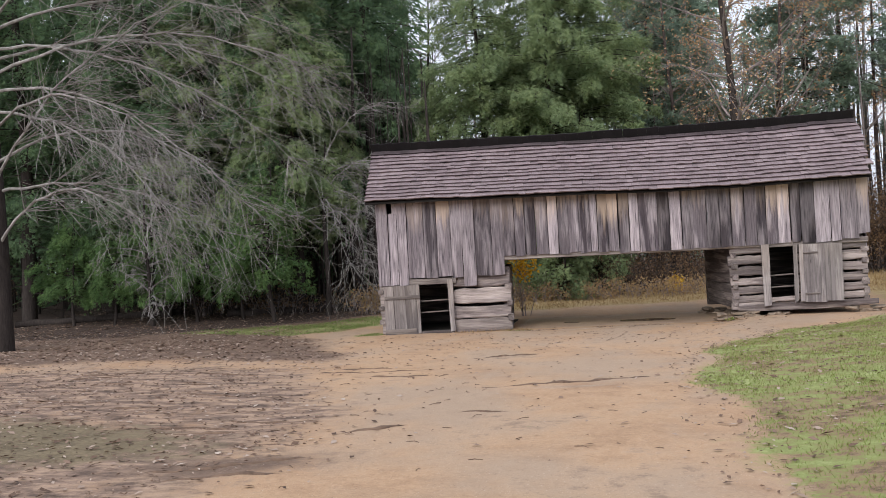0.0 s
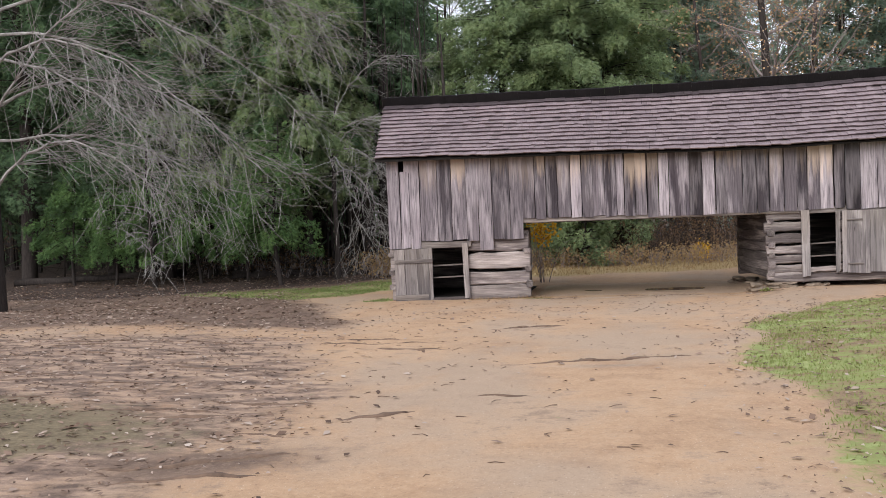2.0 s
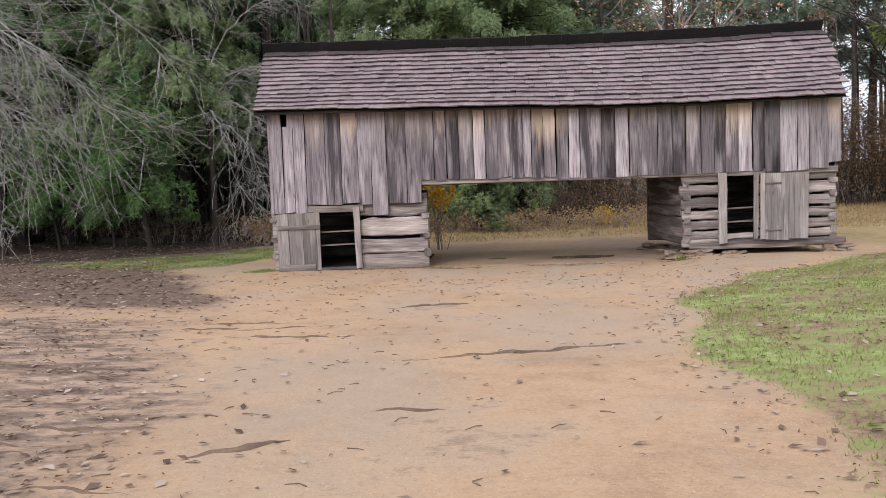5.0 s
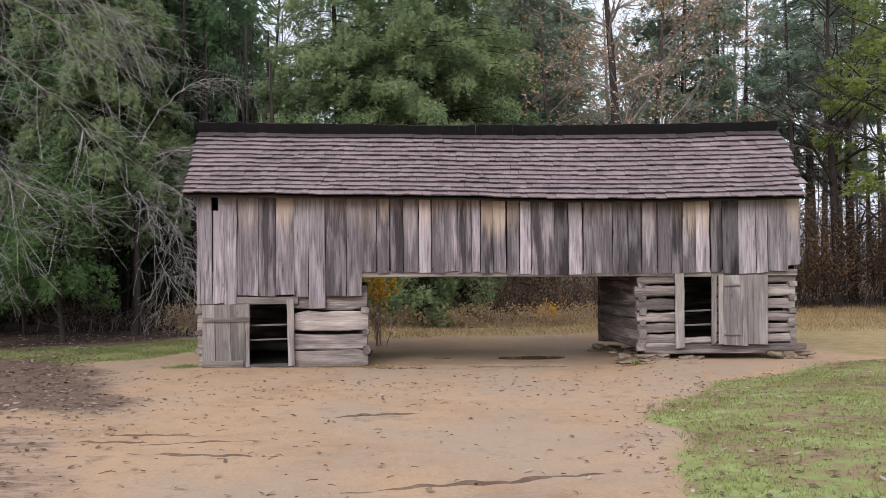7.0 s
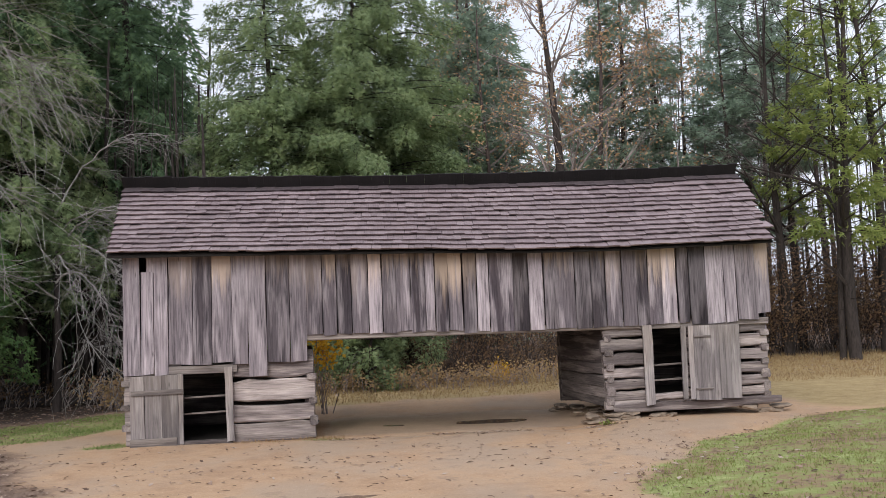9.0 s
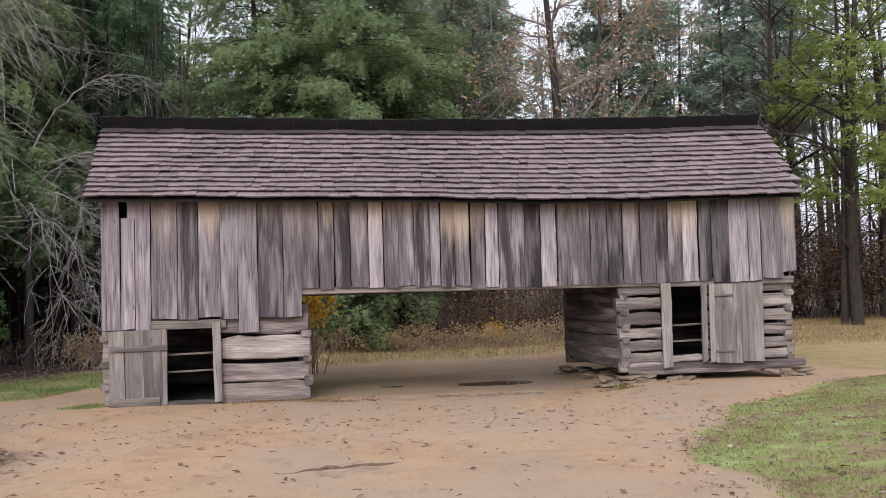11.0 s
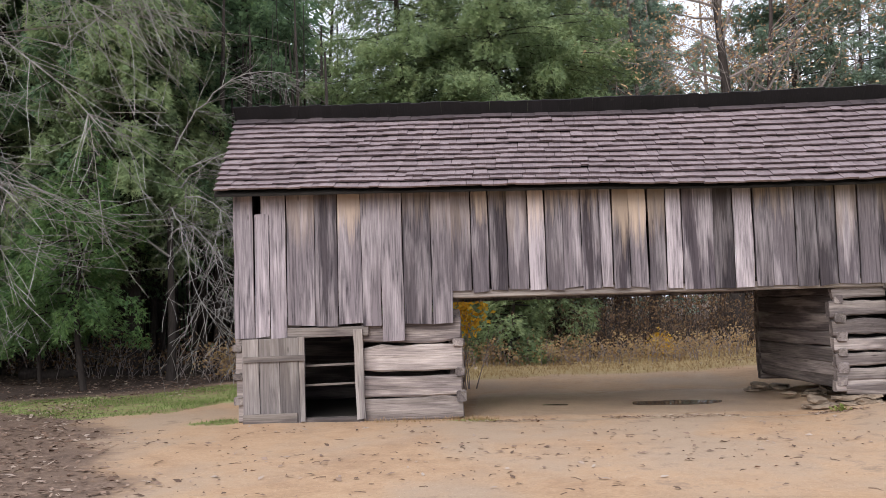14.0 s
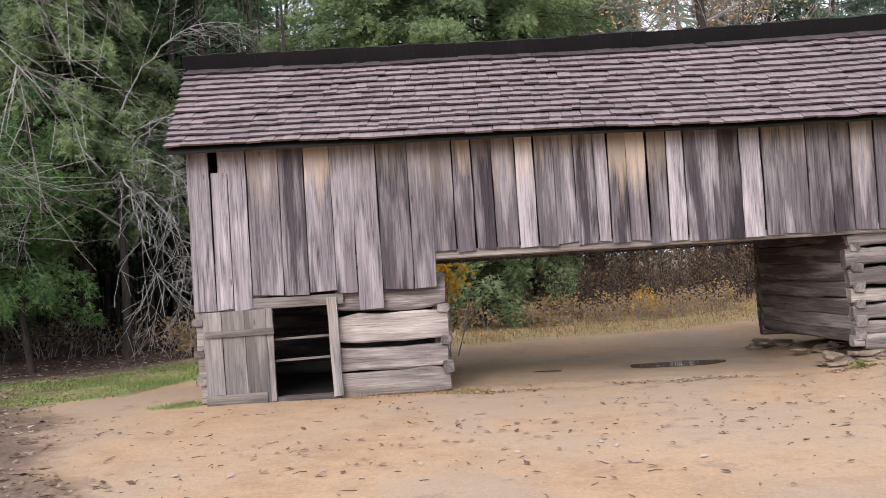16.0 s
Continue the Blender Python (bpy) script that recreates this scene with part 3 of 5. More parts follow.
# loft: floor, beams and closing walls
for k, (y, a, b) in enumerate(((0.06, -3.4, 8.45), (3.3, -3.4, 8.4))):
    log_between((a, y, 1.84), (b, y, 1.80), 0.12, 0.17, 1200 + k, 1.05, 0.1, name="plate_beam", mat=BEAM, rough=0.02)
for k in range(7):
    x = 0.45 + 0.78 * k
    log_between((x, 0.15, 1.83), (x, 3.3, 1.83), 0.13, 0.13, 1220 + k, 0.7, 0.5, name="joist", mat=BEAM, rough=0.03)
plank = Heap()
box(plank, -3.3, 8.35, -0.107, 0.107, -0.015, 0.015)
plank = plank.mesh("floor_plank")
for k in range(15):
    part("floor_plank", plank, DARK_FLOOR, barn, m=pose(0, 0.25 + 0.23 * k, 1.925))
rear = board_mesh(0.263, 1.55, 0.026, 71)
rear = rear.mesh("board")
for k in range(44):
    part("board", rear, BOARD, barn, m=pose(-3.27 + 0.27 * k, 3.475, 3.27), colour=(0.9, 0.2, 0.5))
for x in (-3.38, 8.42):
    for k in range(14):
        y = 0.17 + 0.245 * k
        top = 3.25 + 1.45 * (1 - abs(y - RIDGE_Y) / 1.8)
        part("board", board_mesh(0.236, top - 1.62, 0.026, 720 + k), BOARD, barn, m=pose(x, y, top, 0, 0, 90), colour=(0.9, 0.2, 0.5))
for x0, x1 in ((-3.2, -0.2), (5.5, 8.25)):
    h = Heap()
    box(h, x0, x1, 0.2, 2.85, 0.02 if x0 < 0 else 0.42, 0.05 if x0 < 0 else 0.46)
    # Floor coloured almost black so the door openings look unlit.
    part("crib_floor", h, SHADE_DARK, barn)

# upright boards of the front: right edge, tone, fresh wood at the top, staining
BOARDS = [(-3.42, 0, 0, 0), (-3.10, 1.0, .35, .1), (-2.86, 1.1, .0, .1), (-2.61, 1.05, .1, .1), (-2.17, .95, .35, .3), (-1.83, .8, .3, .6), (-1.47, 1.0, .8, .3),
          (-1.18, .95, .5, .3), (-0.84, .95, .3, .1), (-0.42, .8, .5, .5), (-0.12, .9, .3, .3), (.17, .85, .3, .5), (.44, .9, 1.0, .5), (.71, .75, .9, .7), (1.01, .9, .3, .4),
          (1.27, 1.1, .6, .0), (1.52, .85, .8, .4), (1.79, 1.0, .8, .4), (2.06, .9, .8, .9), (2.23, 1.05, .2, .2), (2.48, .85, .9, .8), (2.74, .95, 1.0, .3), (3.0, .8, .7, .5),
          (3.23, 1.15, .1, .0), (3.68, .95, .1, .7), (3.96, .65, .1, .8), (4.25, 1.15, .0, .1), (4.50, .8, 1.0, .9), (4.83, .9, .6, .4), (5.13, .7, .6, .5), (5.40, .7, 1.0, .6),
          (5.70, .95, .3, .5), (5.98, .9, .1, .4), (6.20, .75, .5, .7), (6.46, 1.0, .8, .5), (6.74, 1.15, .6, .2), (6.97, .75, .1, .6), (7.29, .6, .0, .8), (7.63, 1.1, .0, .0),
          (7.87, 1.05, .0, .1), (8.24, .9, .2, .2), (8.50, .95, .8, .1)]


def front_boards():
    r = random.Random(11)
    for k in range(1, len(BOARDS)):
        x0, (x1, tone, fresh, stain) = BOARDS[k - 1][0], BOARDS[k]
        foot = 1.27 if x1 < -2.5 else 1.43 if x1 < 0 else 1.86 if x1 < 2.8 else 1.81
        foot += r.uniform(-0.025, 0.02)
        if k == 8:
            foot = 1.17
        if k == 7:
            foot = 1.40
        if x1 > 8.3:
            foot = 1.95
        elif x1 > 7.9:
            foot = 1.83
        mid = (x0 + x1) / 2
        top = float(np.interp(mid, EAVE_X, EAVE_Z)) + 0.12
        if k == 2:
            top -= 0.42
        gap = r.choice((0.008, 0.012, 0.018, 0.026))
        data = board_mesh(x1 - x0 - gap, top - foot, 0.026, 300 + k, r.uniform(-0.012, 0.012))
        part("board", data, BOARD, barn, m=pose(mid, -0.055 + r.uniform(-0.008, 0.008) - (0.02 if k in (8, 24) else 0), top, r.uniform(-0.4, 0.4), 0, 0), colour=(tone, fresh, stain))
        if k == 2:
            part("board", board_mesh(0.13, 0.46, 0.024, 777), BOARD, barn, m=pose(mid + 0.06, -0.05, top + 0.44, 0, 0, 0), colour=(1.05, 0.1, 0.1))


front_boards()


# doors
def door_leaf(name, m, width, high, planks, battens, seed, label, tone):
    leaf = new(name)
    leaf.parent, leaf.matrix_basis = barn, m
    leaf["label"] = label
    r = random.Random(seed)
    x = 0.0
    for k, share in enumerate(planks):
        w = width * share
        part("plank", board_mesh(w - 0.006, high + r.uniform(-0.015, 0.015), 0.026, seed + k, 0, 0.003), DOORWOOD, leaf, m=pose(x + w / 2, r.uniform(-0.003, 0.003), high), colour=(tone * r.uniform(0.8, 1.1), 0.15, r.uniform(0.1, 0.4)))
        x += w
    for k, (z, hgt, x0, x1) in enumerate(battens):
        part("batten", hewn(x1 - x0, hgt, 0.028, 3, 0.015, seed + 40 + k), BEAM, leaf, m=pose((x0 + x1) / 2, -0.029, z), colour=(tone * 0.85, 0, 0.3))
    return leaf


door_leaf("door_leaf", pose(-3.29, -0.085, -0.05, 0, -0.6, 0), 0.86, 1.30, (0.3, 0.36, 0.34), ((1.0, 0.085, 0.03, 0.96), (0.11, 0.17, 0.0, 0.82)), 61, "open grey plank door leaf hooked back", 1.0)
door_leaf("door_leaf", pose(6.87, -0.105, 0.40, 0, 0.5, 0), 0.96, 1.36, (0.1, 0.5, 0.4), ((1.16, 0.035, 0.1, 0.42), (0.2, 0.035, 0.1, 0.42)), 67, "open pale plank door leaf swung back", 1.12)


def jamb(x, z0, z1, w, seed, tone=1.0, tip=0.0):
    part("door_jamb", board_mesh(w, z1 - z0, 0.05, seed), DOORWOOD, barn, m=pose(x, -0.06, z1, 0, tip, 0), colour=(tone, 0.2, 0.2))


jamb(-2.41, 0.02, 1.27, 0.10, 81, 0.95)
jamb(-1.55, 0.04, 1.36, 0.13, 82, 1.05, -1.0)
jamb(6.13, 0.34, 1.80, 0.17, 83, 1.1)
jamb(6.81, 0.42, 1.76, 0.09, 84, 0.9, 1.0)
log_between((-3.35, -0.02, 1.33), (-1.4, -0.02, 1.33), 0.15, 0.06, 85, 0.9, 0.2, name="lintel", mat=BEAM, rough=0.02)
log_between((6.02, -0.0, 1.77), (6.95, -0.0, 1.77), 0.09, 0.06, 86, 0.9, 0.2, name="lintel", mat=BEAM, rough=0.02)
for x0, x1, z, k in ((-2.45, -1.5, 0.83, 1), (-2.45, -1.5, 0.54, 2), (6.1, 6.88, 1.05, 3), (6.1, 6.88, 0.77, 4)):
    log_between((x0, 0.16, z - 0.01), (x1, 0.16, z + 0.015), 0.032, 0.04, 1300 + k, 0.85, 0.2, name="door_rail", mat=BEAM, rough=0.03)


# shingles
def shingle_mesh(w, seed):
    r = random.Random(seed)
    h = Heap()
    long, butt, tip, under = 0.40, 0.033, 0.006, 0.025
    a, b = r.uniform(-0.006, 0.006), r.uniform(-0.01, 0.01)
    h.add([Vector(v) for v in ((-w / 2, a + under, 0), (w / 2, b + under, 0), (w / 2, long, 0), (-w / 2, long, 0), (-w / 2, a, butt), (w / 2, b, butt + r.uniform(-0.008, 0.006)), (w / 2, long, tip), (-w / 2, long, tip))],
          [(3, 2, 1, 0), (4, 5, 6, 7), (0, 1, 5, 4), (1, 2, 6, 5), (2, 3, 7, 6), (3, 0, 4, 7)])
    return h


roof = new("roof")
roof.parent = barn
roof["label"] = "weathered purple-brown split shingle roof"


def build_roof():
    r = random.Random(23)
    kinds = [(w, shingle_mesh(w, 500 + k).mesh("shingle")) for k, w in enumerate((0.11, 0.14, 0.16, 0.18, 0.2, 0.22, 0.25))]
    rest, top = Heap(), Heap()
    courses = 14
    singles = 0
    for c in range(courses):
        s = c / courses - 0.012
        span = 12.1 + 0.46 * s
        x = 0.0
        wob = [r.uniform(-0.014, 0.014) for _ in range(14)]
        while x < span - 0.05:
            w, me = r.choice(kinds)
            u = (x + w / 2) / span
            p = roof_at(min(u, 1.0), s + r.uniform(-0.0035, 0.0035) + float(np.interp(u * 13, range(14), wob)))
            along = (roof_at(min(u + 0.01, 1.02), s) - roof_at(u - 0.01, s)).normalized()
            up = (roof_at(u, s + 0.2) - roof_at(u, s)).normalized()
            nrm = along.cross(up).normalized()
            up = nrm.cross(along)
            m = Matrix.Translation(p + nrm * (0.068 + r.uniform(0, 0.013))) @ Matrix((along, up, nrm)).transposed().to_4x4() @ pose(0, 0, 0, -9.0 + r.uniform(-1.4, 1.0), r.uniform(-0.7, 0.7), r.uniform(-1.0, 1.0))
            if p.x < 0.55 and singles < 298 and c < courses - 1:
                part("shingle", me, SHINGLE, roof, m=m)
                singles += 1
            else:
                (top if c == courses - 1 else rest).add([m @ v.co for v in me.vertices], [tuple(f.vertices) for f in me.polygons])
            x += w + r.uniform(0.001, 0.006)
    # rear slope
    for c in range(12):
        x = -3.75
        while x < 8.5:
            w = r.choice((0.2, 0.25, 0.3))
            t = c / 12
            y, z = REAR - (REAR - RIDGE_Y) * t, 3.16 + 1.36 * t
            m = pose(x + w / 2, y, z + 0.03, 0, 0, 180) @ pose(0, 0, 0, 37, 0, 0)
            me = kinds[5][1]
            rest.add([m @ Vector((v.co.x * w / 0.22, v.co.y, v.co.z)) for v in me.vertices], [tuple(f.vertices) for f in me.polygons])
            x += w + 0.005
    tagged(part("shingles", rest, SHINGLES, roof), kind="stuff")
    tagged(part("shingles", top, DAMP_SHADE, roof, "shingles under the ridge, darkened for shadow and damp"), kind="stuff")
    deck = Heap()
    n = 24
    dn = Vector((0, 0, -0.03))
    for k in range(n + 1):
        a, b = roof_at(k / n, 0.004), roof_at(k / n, 1.0)
        c = Vector((b.x, REAR, 3.25))
        deck.v += [a, b, c, c + dn, b + dn, a + dn]
    for k in range(n):
        deck.f += [(6 * k + i, 6 * k + (i + 1) % 6, 6 * k + 6 + (i + 1) % 6, 6 * k + 6 + i) for i in range(6)]
    deck.f += [tuple(range(5, -1, -1)), tuple(6 * n + i for i in range(6))]
    # The deck's near-black colour draws the shadow line beneath the eaves.
    part("roof_deck", deck, SHADE_DARK, roof)
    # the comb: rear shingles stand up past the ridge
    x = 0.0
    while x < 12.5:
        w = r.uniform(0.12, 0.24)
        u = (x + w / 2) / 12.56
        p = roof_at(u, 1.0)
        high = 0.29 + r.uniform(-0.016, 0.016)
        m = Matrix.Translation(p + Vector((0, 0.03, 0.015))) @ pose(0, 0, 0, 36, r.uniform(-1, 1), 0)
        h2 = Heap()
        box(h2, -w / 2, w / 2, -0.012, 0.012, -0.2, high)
        part("comb_shingle", h2, COMB, roof, "wet shingle standing past the ridge, its shaded underside painted near black", m=m)
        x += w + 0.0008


build_roof()


# foundation stones
def stone_mesh(seed, sx, sy, sz):
    bm = bmesh.new()
    bmesh.ops.create_icosphere(bm, subdivisions=2, radius=1.0)
    o = Vector((seed * 3.1, seed * 1.7, 0))
    for v in bm.verts:
        k = 1 + 0.5 * noise.noise(v.co * 1.3 + o) + 0.3 * noise.noise(v.co * 2.6 + o)
        c = v.co * k
        c.z = max(-0.75, min(0.62, c.z))
        v.co = Vector((c.x * sx, c.y * sy, c.z * sz))
    me = bpy.data.meshes.new("stone")
    bm.to_mesh(me)
    bm.free()
    return me


def stones():
    r = random.Random(5)
    heaps = [(5.4, 0.06, 20, 0.42), (5.3, 1.4, 8, 0.4), (5.08, 2.8, 8, 0.25), (8.3, 0.05, 9, 0.35), (8.3, 2.9, 3, 0.3), (6.5, 0.0, 2, 0.3)]
    for cx, cy, count, spread in heaps:
        for k in range(count):
            s = r.uniform(0.09, 0.16)
            x, y = cx + r.uniform(-1, 1) * spread, cy + 0.08 + r.uniform(-0.5, 0.5) * spread * (1.6 if cx < 5.2 else 0.4)
            hgt = s * r.uniform(0.3, 0.5)
            z = ground_z(x, y) + hgt * 0.55 + (0.075 if k >= count * 0.55 else 0)
            ob = part("foundation_stone", stone_mesh(r.random() * 50, s * 1.25, s, hgt), STONE, m=pose(x, y, z, r.uniform(-8, 8), r.uniform(-8, 8), r.uniform(0, 180)))
            tagged(ob, "flat tan field stone under the log crib", "stone", "stones under the barn")


stones()


# ---- puddle and roots in the yard ----
def puddle(cx, cy, rx, ry, seed, z, label):
    h = Heap()
    n = 40
    ring = []
    for i in range(n):
        a = 2 * math.pi * i / n
        k = 1 + 0.28 * noise.noise(Vector((math.cos(a) * 1.6, math.sin(a) * 1.6, seed)))
        ring.append(Vector((rx * k * math.cos(a), ry * k * math.sin(a), 0)))
    h.add(ring + [Vector((p.x * 0.97, p.y * 0.97, -0.03)) for p in ring], [tuple(range(n))] + [(i, n + i, n + (i + 1) % n, (i + 1) % n) for i in range(n)])
    tagged(part("puddle", h, WATER, m=pose(cx, cy, z)), label, "puddle", kind="structure")


puddle(3.35, 1.72, 0.74, 0.3, 3, ground_z(3.35, 1.72) + 0.016, "shallow muddy puddle in the barn drive")
puddle(1.35, 1.55, 0.22, 0.06, 5, ground_z(1.35, 1.55) + 0.01, "small muddy puddle in the barn drive")


def surface_root(points, rad, seed):
    r = random.Random(seed)
    pts = [Vector((*p, 0.0)) for p in points]
    fine = []
    for a, b in zip(pts[:-1], pts[1:]):
        steps = max(3, int((b - a).length / 0.07))
        for i in range(steps):
            fine.append(a.lerp(b, i / steps) + Vector((r.uniform(-0.012, 0.012), 0.03 * math.sin(1.3 * i + seed) + r.uniform(-0.01, 0.01), 0)))
    fine.append(pts[-1])
    n = len(fine)
    h = Heap()
    out = []
    for i, p in enumerate(fine):
        dip = 0.2 * math.sin(0.9 * i + seed) - 0.3
        out.append(Vector((p.x, p.y, ground_z(p.x, p.y) + rad * dip)))
    h.tube(out, [rad * (0.25 + 0.75 * math.sin(math.pi * (i + 0.4) / (n + 0.3))) * r.uniform(0.8, 1.2) for i in range(n)], 6)
    tagged(part("tree_root", h.mesh("tree_root", True), ROOT), "worn brown tree root in the trodden dirt", "root", "roots in the yard")


surface_root([(0.9, -10.95), (1.5, -10.7), (2.1, -10.6), (2.6, -10.35), (3.2, -10.2)], 0.034, 1)
surface_root([(0.1, -6.8), (0.6, -6.75), (1.4, -6.6)], 0.035, 2)
surface_root([(-0.1, -14.1), (0.2, -13.95), (0.55, -13.7)], 0.036, 3)
surface_root([(0.9, -12.9), (1.5, -12.85)], 0.025, 4)
surface_root([(-1.3, -15.9), (-0.7, -15.7), (-0.2, -15.35), (0.15, -15.2)], 0.035, 5)
surface_root([(-0.9, -16.2), (-0.4, -15.95), (0.05, -15.85)], 0.03, 6)
surface_root([(-2.6, -13.9), (-1.8, -13.7), (-1.1, -13.75)], 0.03, 7)
rr = random.Random(77)
for k in range(26):
    x, y = rr.uniform(-7.0, -0.6), rr.uniform(-15.5, -8.2)
    if x > np.interp(y, LEFT_Y, LEFT_X) + 0.4:
        continue
    a, ln = rr.uniform(-0.35, 0.35), rr.uniform(0.5, 1.6)
    surface_root([(x, y), (x + ln * 0.5, y + ln * 0.5 * a + rr.uniform(-0.1, 0.1)), (x + ln, y + ln * a)], rr.uniform(0.015, 0.034), 10 + k)


# ---- grass and fallen leaves ----
def scatter(count, x0, x1, y0, y1, weight, seed):
    g = np.random.default_rng(seed)
    x, y = g.uniform(x0, x1, count), g.uniform(y0, y1, count)
    keep = g.random(count) < weight(x, y)
    x, y = x[keep], y[keep]
    inside = (x > -3.3) & (x < 8.5) & (y > 0.0) & (y < 3.2) & ((x < 0.0) | (x > 5.0))
    x, y = x[~inside], y[~inside]
    return x, y, height(x, y), g


def tri_mesh(name, verts, faces_per):
    """A mesh of many small loose faces: verts (n, faces_per, 3)."""
    n = len(verts)
    me = bpy.data.meshes.new(name)
    me.vertices.add(n * faces_per)
    me.vertices.foreach_set("co", verts.reshape(-1).astype(np.float32))
    me.loops.add(n * faces_per)
    me.loops.foreach_set("vertex_index", np.arange(n * faces_per, dtype=np.int32))
    me.polygons.add(n)
    me.polygons.foreach_set("loop_start", np.arange(0, n * faces_per, faces_per, dtype=np.int32))
    me.update()
    me.validate()
    return me


def blades(name, mat, count, area, weight, tall, wide, seed, label):
    x, y, z, g = scatter(count, *area, weight, seed)
    n = len(x)
    a = g.uniform(0, 2 * np.pi, n)
    hgt = tall * g.uniform(0.45, 1.3, n)
    w = wide * g.uniform(0.6, 1.3, n)
    lean = g.uniform(0.2, 1.0, n)
    b = g.uniform(0, 2 * np.pi, n)
    root = np.stack([x, y, z - 0.005], -1)
    side = np.stack([np.cos(a) * w, np.sin(a) * w, 0 * w], -1)
    tip = root + np.stack([np.cos(b) * hgt * lean, np.sin(b) * hgt * lean, hgt], -1)
    me = tri_mesh(name, np.stack([root - side, root + side, tip], 1), 3)
    tagged(part(name, me, mat), label, "grass", kind="stuff")


blades("grass", GRASS, 250000, (3.2, 14, -17, 2), lambda x, y: (zones(x, y)[0] > 0.3) * np.clip(zones(x, y)[0], 0, 1) * np.clip(0.42 + 0.35 * np.sin(1.9 * x + 0.8 * y) * np.sin(1.4 * y - 1.2 * x) + 0.3 * np.sin(5.3 * x + y) * np.sin(4.7 * y + x), 0.1, 1.0), 0.036, 0.0065, 1, "short green grass with bare and yellowed patches")
blades("grass", LUSH, 110000, (-12, -3.2, -0.8, 8.5), lambda x, y: (zones(x, y)[0] > 0.3) * np.clip(zones(x, y)[0], 0, 1) * np.clip(0.4 + 0.5 * np.sin(2.1 * x + 0.9 * y) * np.sin(1.8 * y - 1.1 * x), 0.08, 1.0), 0.05, 0.007, 2, "bright green grass strip at the wood's edge")
blades("grass", DRY_GRASS, 2200, (-1.6, 0.7, -0.5, 0.1), lambda x, y: (zones(x, y)[0] > 0.25) * 0.5, 0.07, 0.006, 4, "sparse weeds along the log crib")
blades("grass", DRY_GRASS, 60000, (-4, 24, 6.5, 16), lambda x, y: 0.75 * zones(x, y)[5], 0.12, 0.006, 3, "pale dry grass behind the barn")


def weed_clump(x, y, seed):
    g = random.Random(seed)
    h = Heap()
    for k in range(26):
        a, l = g.uniform(0, 6.28), g.uniform(0.06, 0.14)
        d = Vector((math.cos(a), math.sin(a), g.uniform(0.5, 1.6))).normalized()
        s = d.cross(Vector((0, 0, 1))).normalized() * l * 0.22
        o = Vector((g.uniform(-0.09, 0.09), g.uniform(-0.05, 0.05), 0))
        h.add([o, o + d * l * 0.6 - s, o + d * l, o + d * l * 0.6 + s], [(0, 1, 2, 3)])
    tagged(part("weed", h, GRASS, m=pose(x, y, ground_z(x, y))), "small green weed growing by the stones", "weed")


weed_clump(5.24, -0.28, 4)


def fallen(count, area, weight, size, seed, label):
    x, y, z, g = scatter(count, *area, weight, seed)
    n = len(x)
    a = g.uniform(0, 2 * np.pi, n)
    s = size * (0.3 + 1.1 * g.random(n) ** 1.6)
    d = np.stack([np.cos(a), np.sin(a), g.uniform(-0.15, 0.3, n)], -1)
    e = np.stack([-np.sin(a), np.cos(a), g.uniform(-0.25, 0.45, n)], -1)
    c = np.stack([x, y, z + 0.014], -1)
    s = s[:, None]
    quad = np.stack([c - d * s * 0.9, c + e * s * 0.5 - d * s * 0.1, c + d * s, c - e * s * 0.45 + [0, 0, 0.01]], 1)
    tagged(part("fallen_leaves", tri_mesh("fallen_leaves", quad, 4), LITTER), label, "fallen leaves", kind="stuff")


fallen(40000, (-20, -2.5, -9, 14), lambda x, y: np.clip(zones(x, y)[1], 0, 1) * 0.8 * (0.4 + 0.6 * (np.sin(2 * x + y) * np.sin(1.7 * y - x) > -0.3)), 0.055, 1, "brown and grey leaves strewn under the trees")
fallen(7000, (-3.5, 6.5, -16, 0.2), lambda x, y: 0.35 * (1 - np.clip(zones(x, y)[0], 0, 1)) * (0.25 + np.exp(-((y + 3.5) / 2.6) ** 2) * (np.sin(1.5 * x + 0.7) * np.sin(1.3 * y + x) > -0.1)), 0.042, 2, "scattered brown leaves on the dirt yard")
fallen(13000, (-9, 0.5, -17, -6), lambda x, y: 0.5 * np.clip(zones(x, y)[4] + zones(x, y)[2], 0, 1), 0.042, 3, "scattered dull leaves on the rooty soil")
fallen(9000, (3.0, 9.5, -17, -0.6), lambda x, y: 0.75 * np.exp(-((x - np.interp(y, EDGE_Y, EDGE_X) + 0.12 + 0.1 * np.sin(3.1 * y)) / 0.24) ** 2), 0.036, 7, "dark trodden leaves along the edge of the grass")
fallen(900, (0.0, 5.6, -0.5, -0.22), lambda x, y: 0.55 * (np.sin(2.3 * x + 1) > -0.5), 0.035, 6, "damp leaves along the roof's drip line")
fallen(9000, (3.5, 13, -16, -0.5), lambda x, y: 0.4 * np.clip(zones(x, y)[0], 0, 1), 0.045, 4, "pale leaves lying in the grass")
fallen(9000, (-4, 24, 8, 22), lambda x, y: 0.5 + 0 * x, 0.07, 5, "brown leaves under the brush behind the barn")


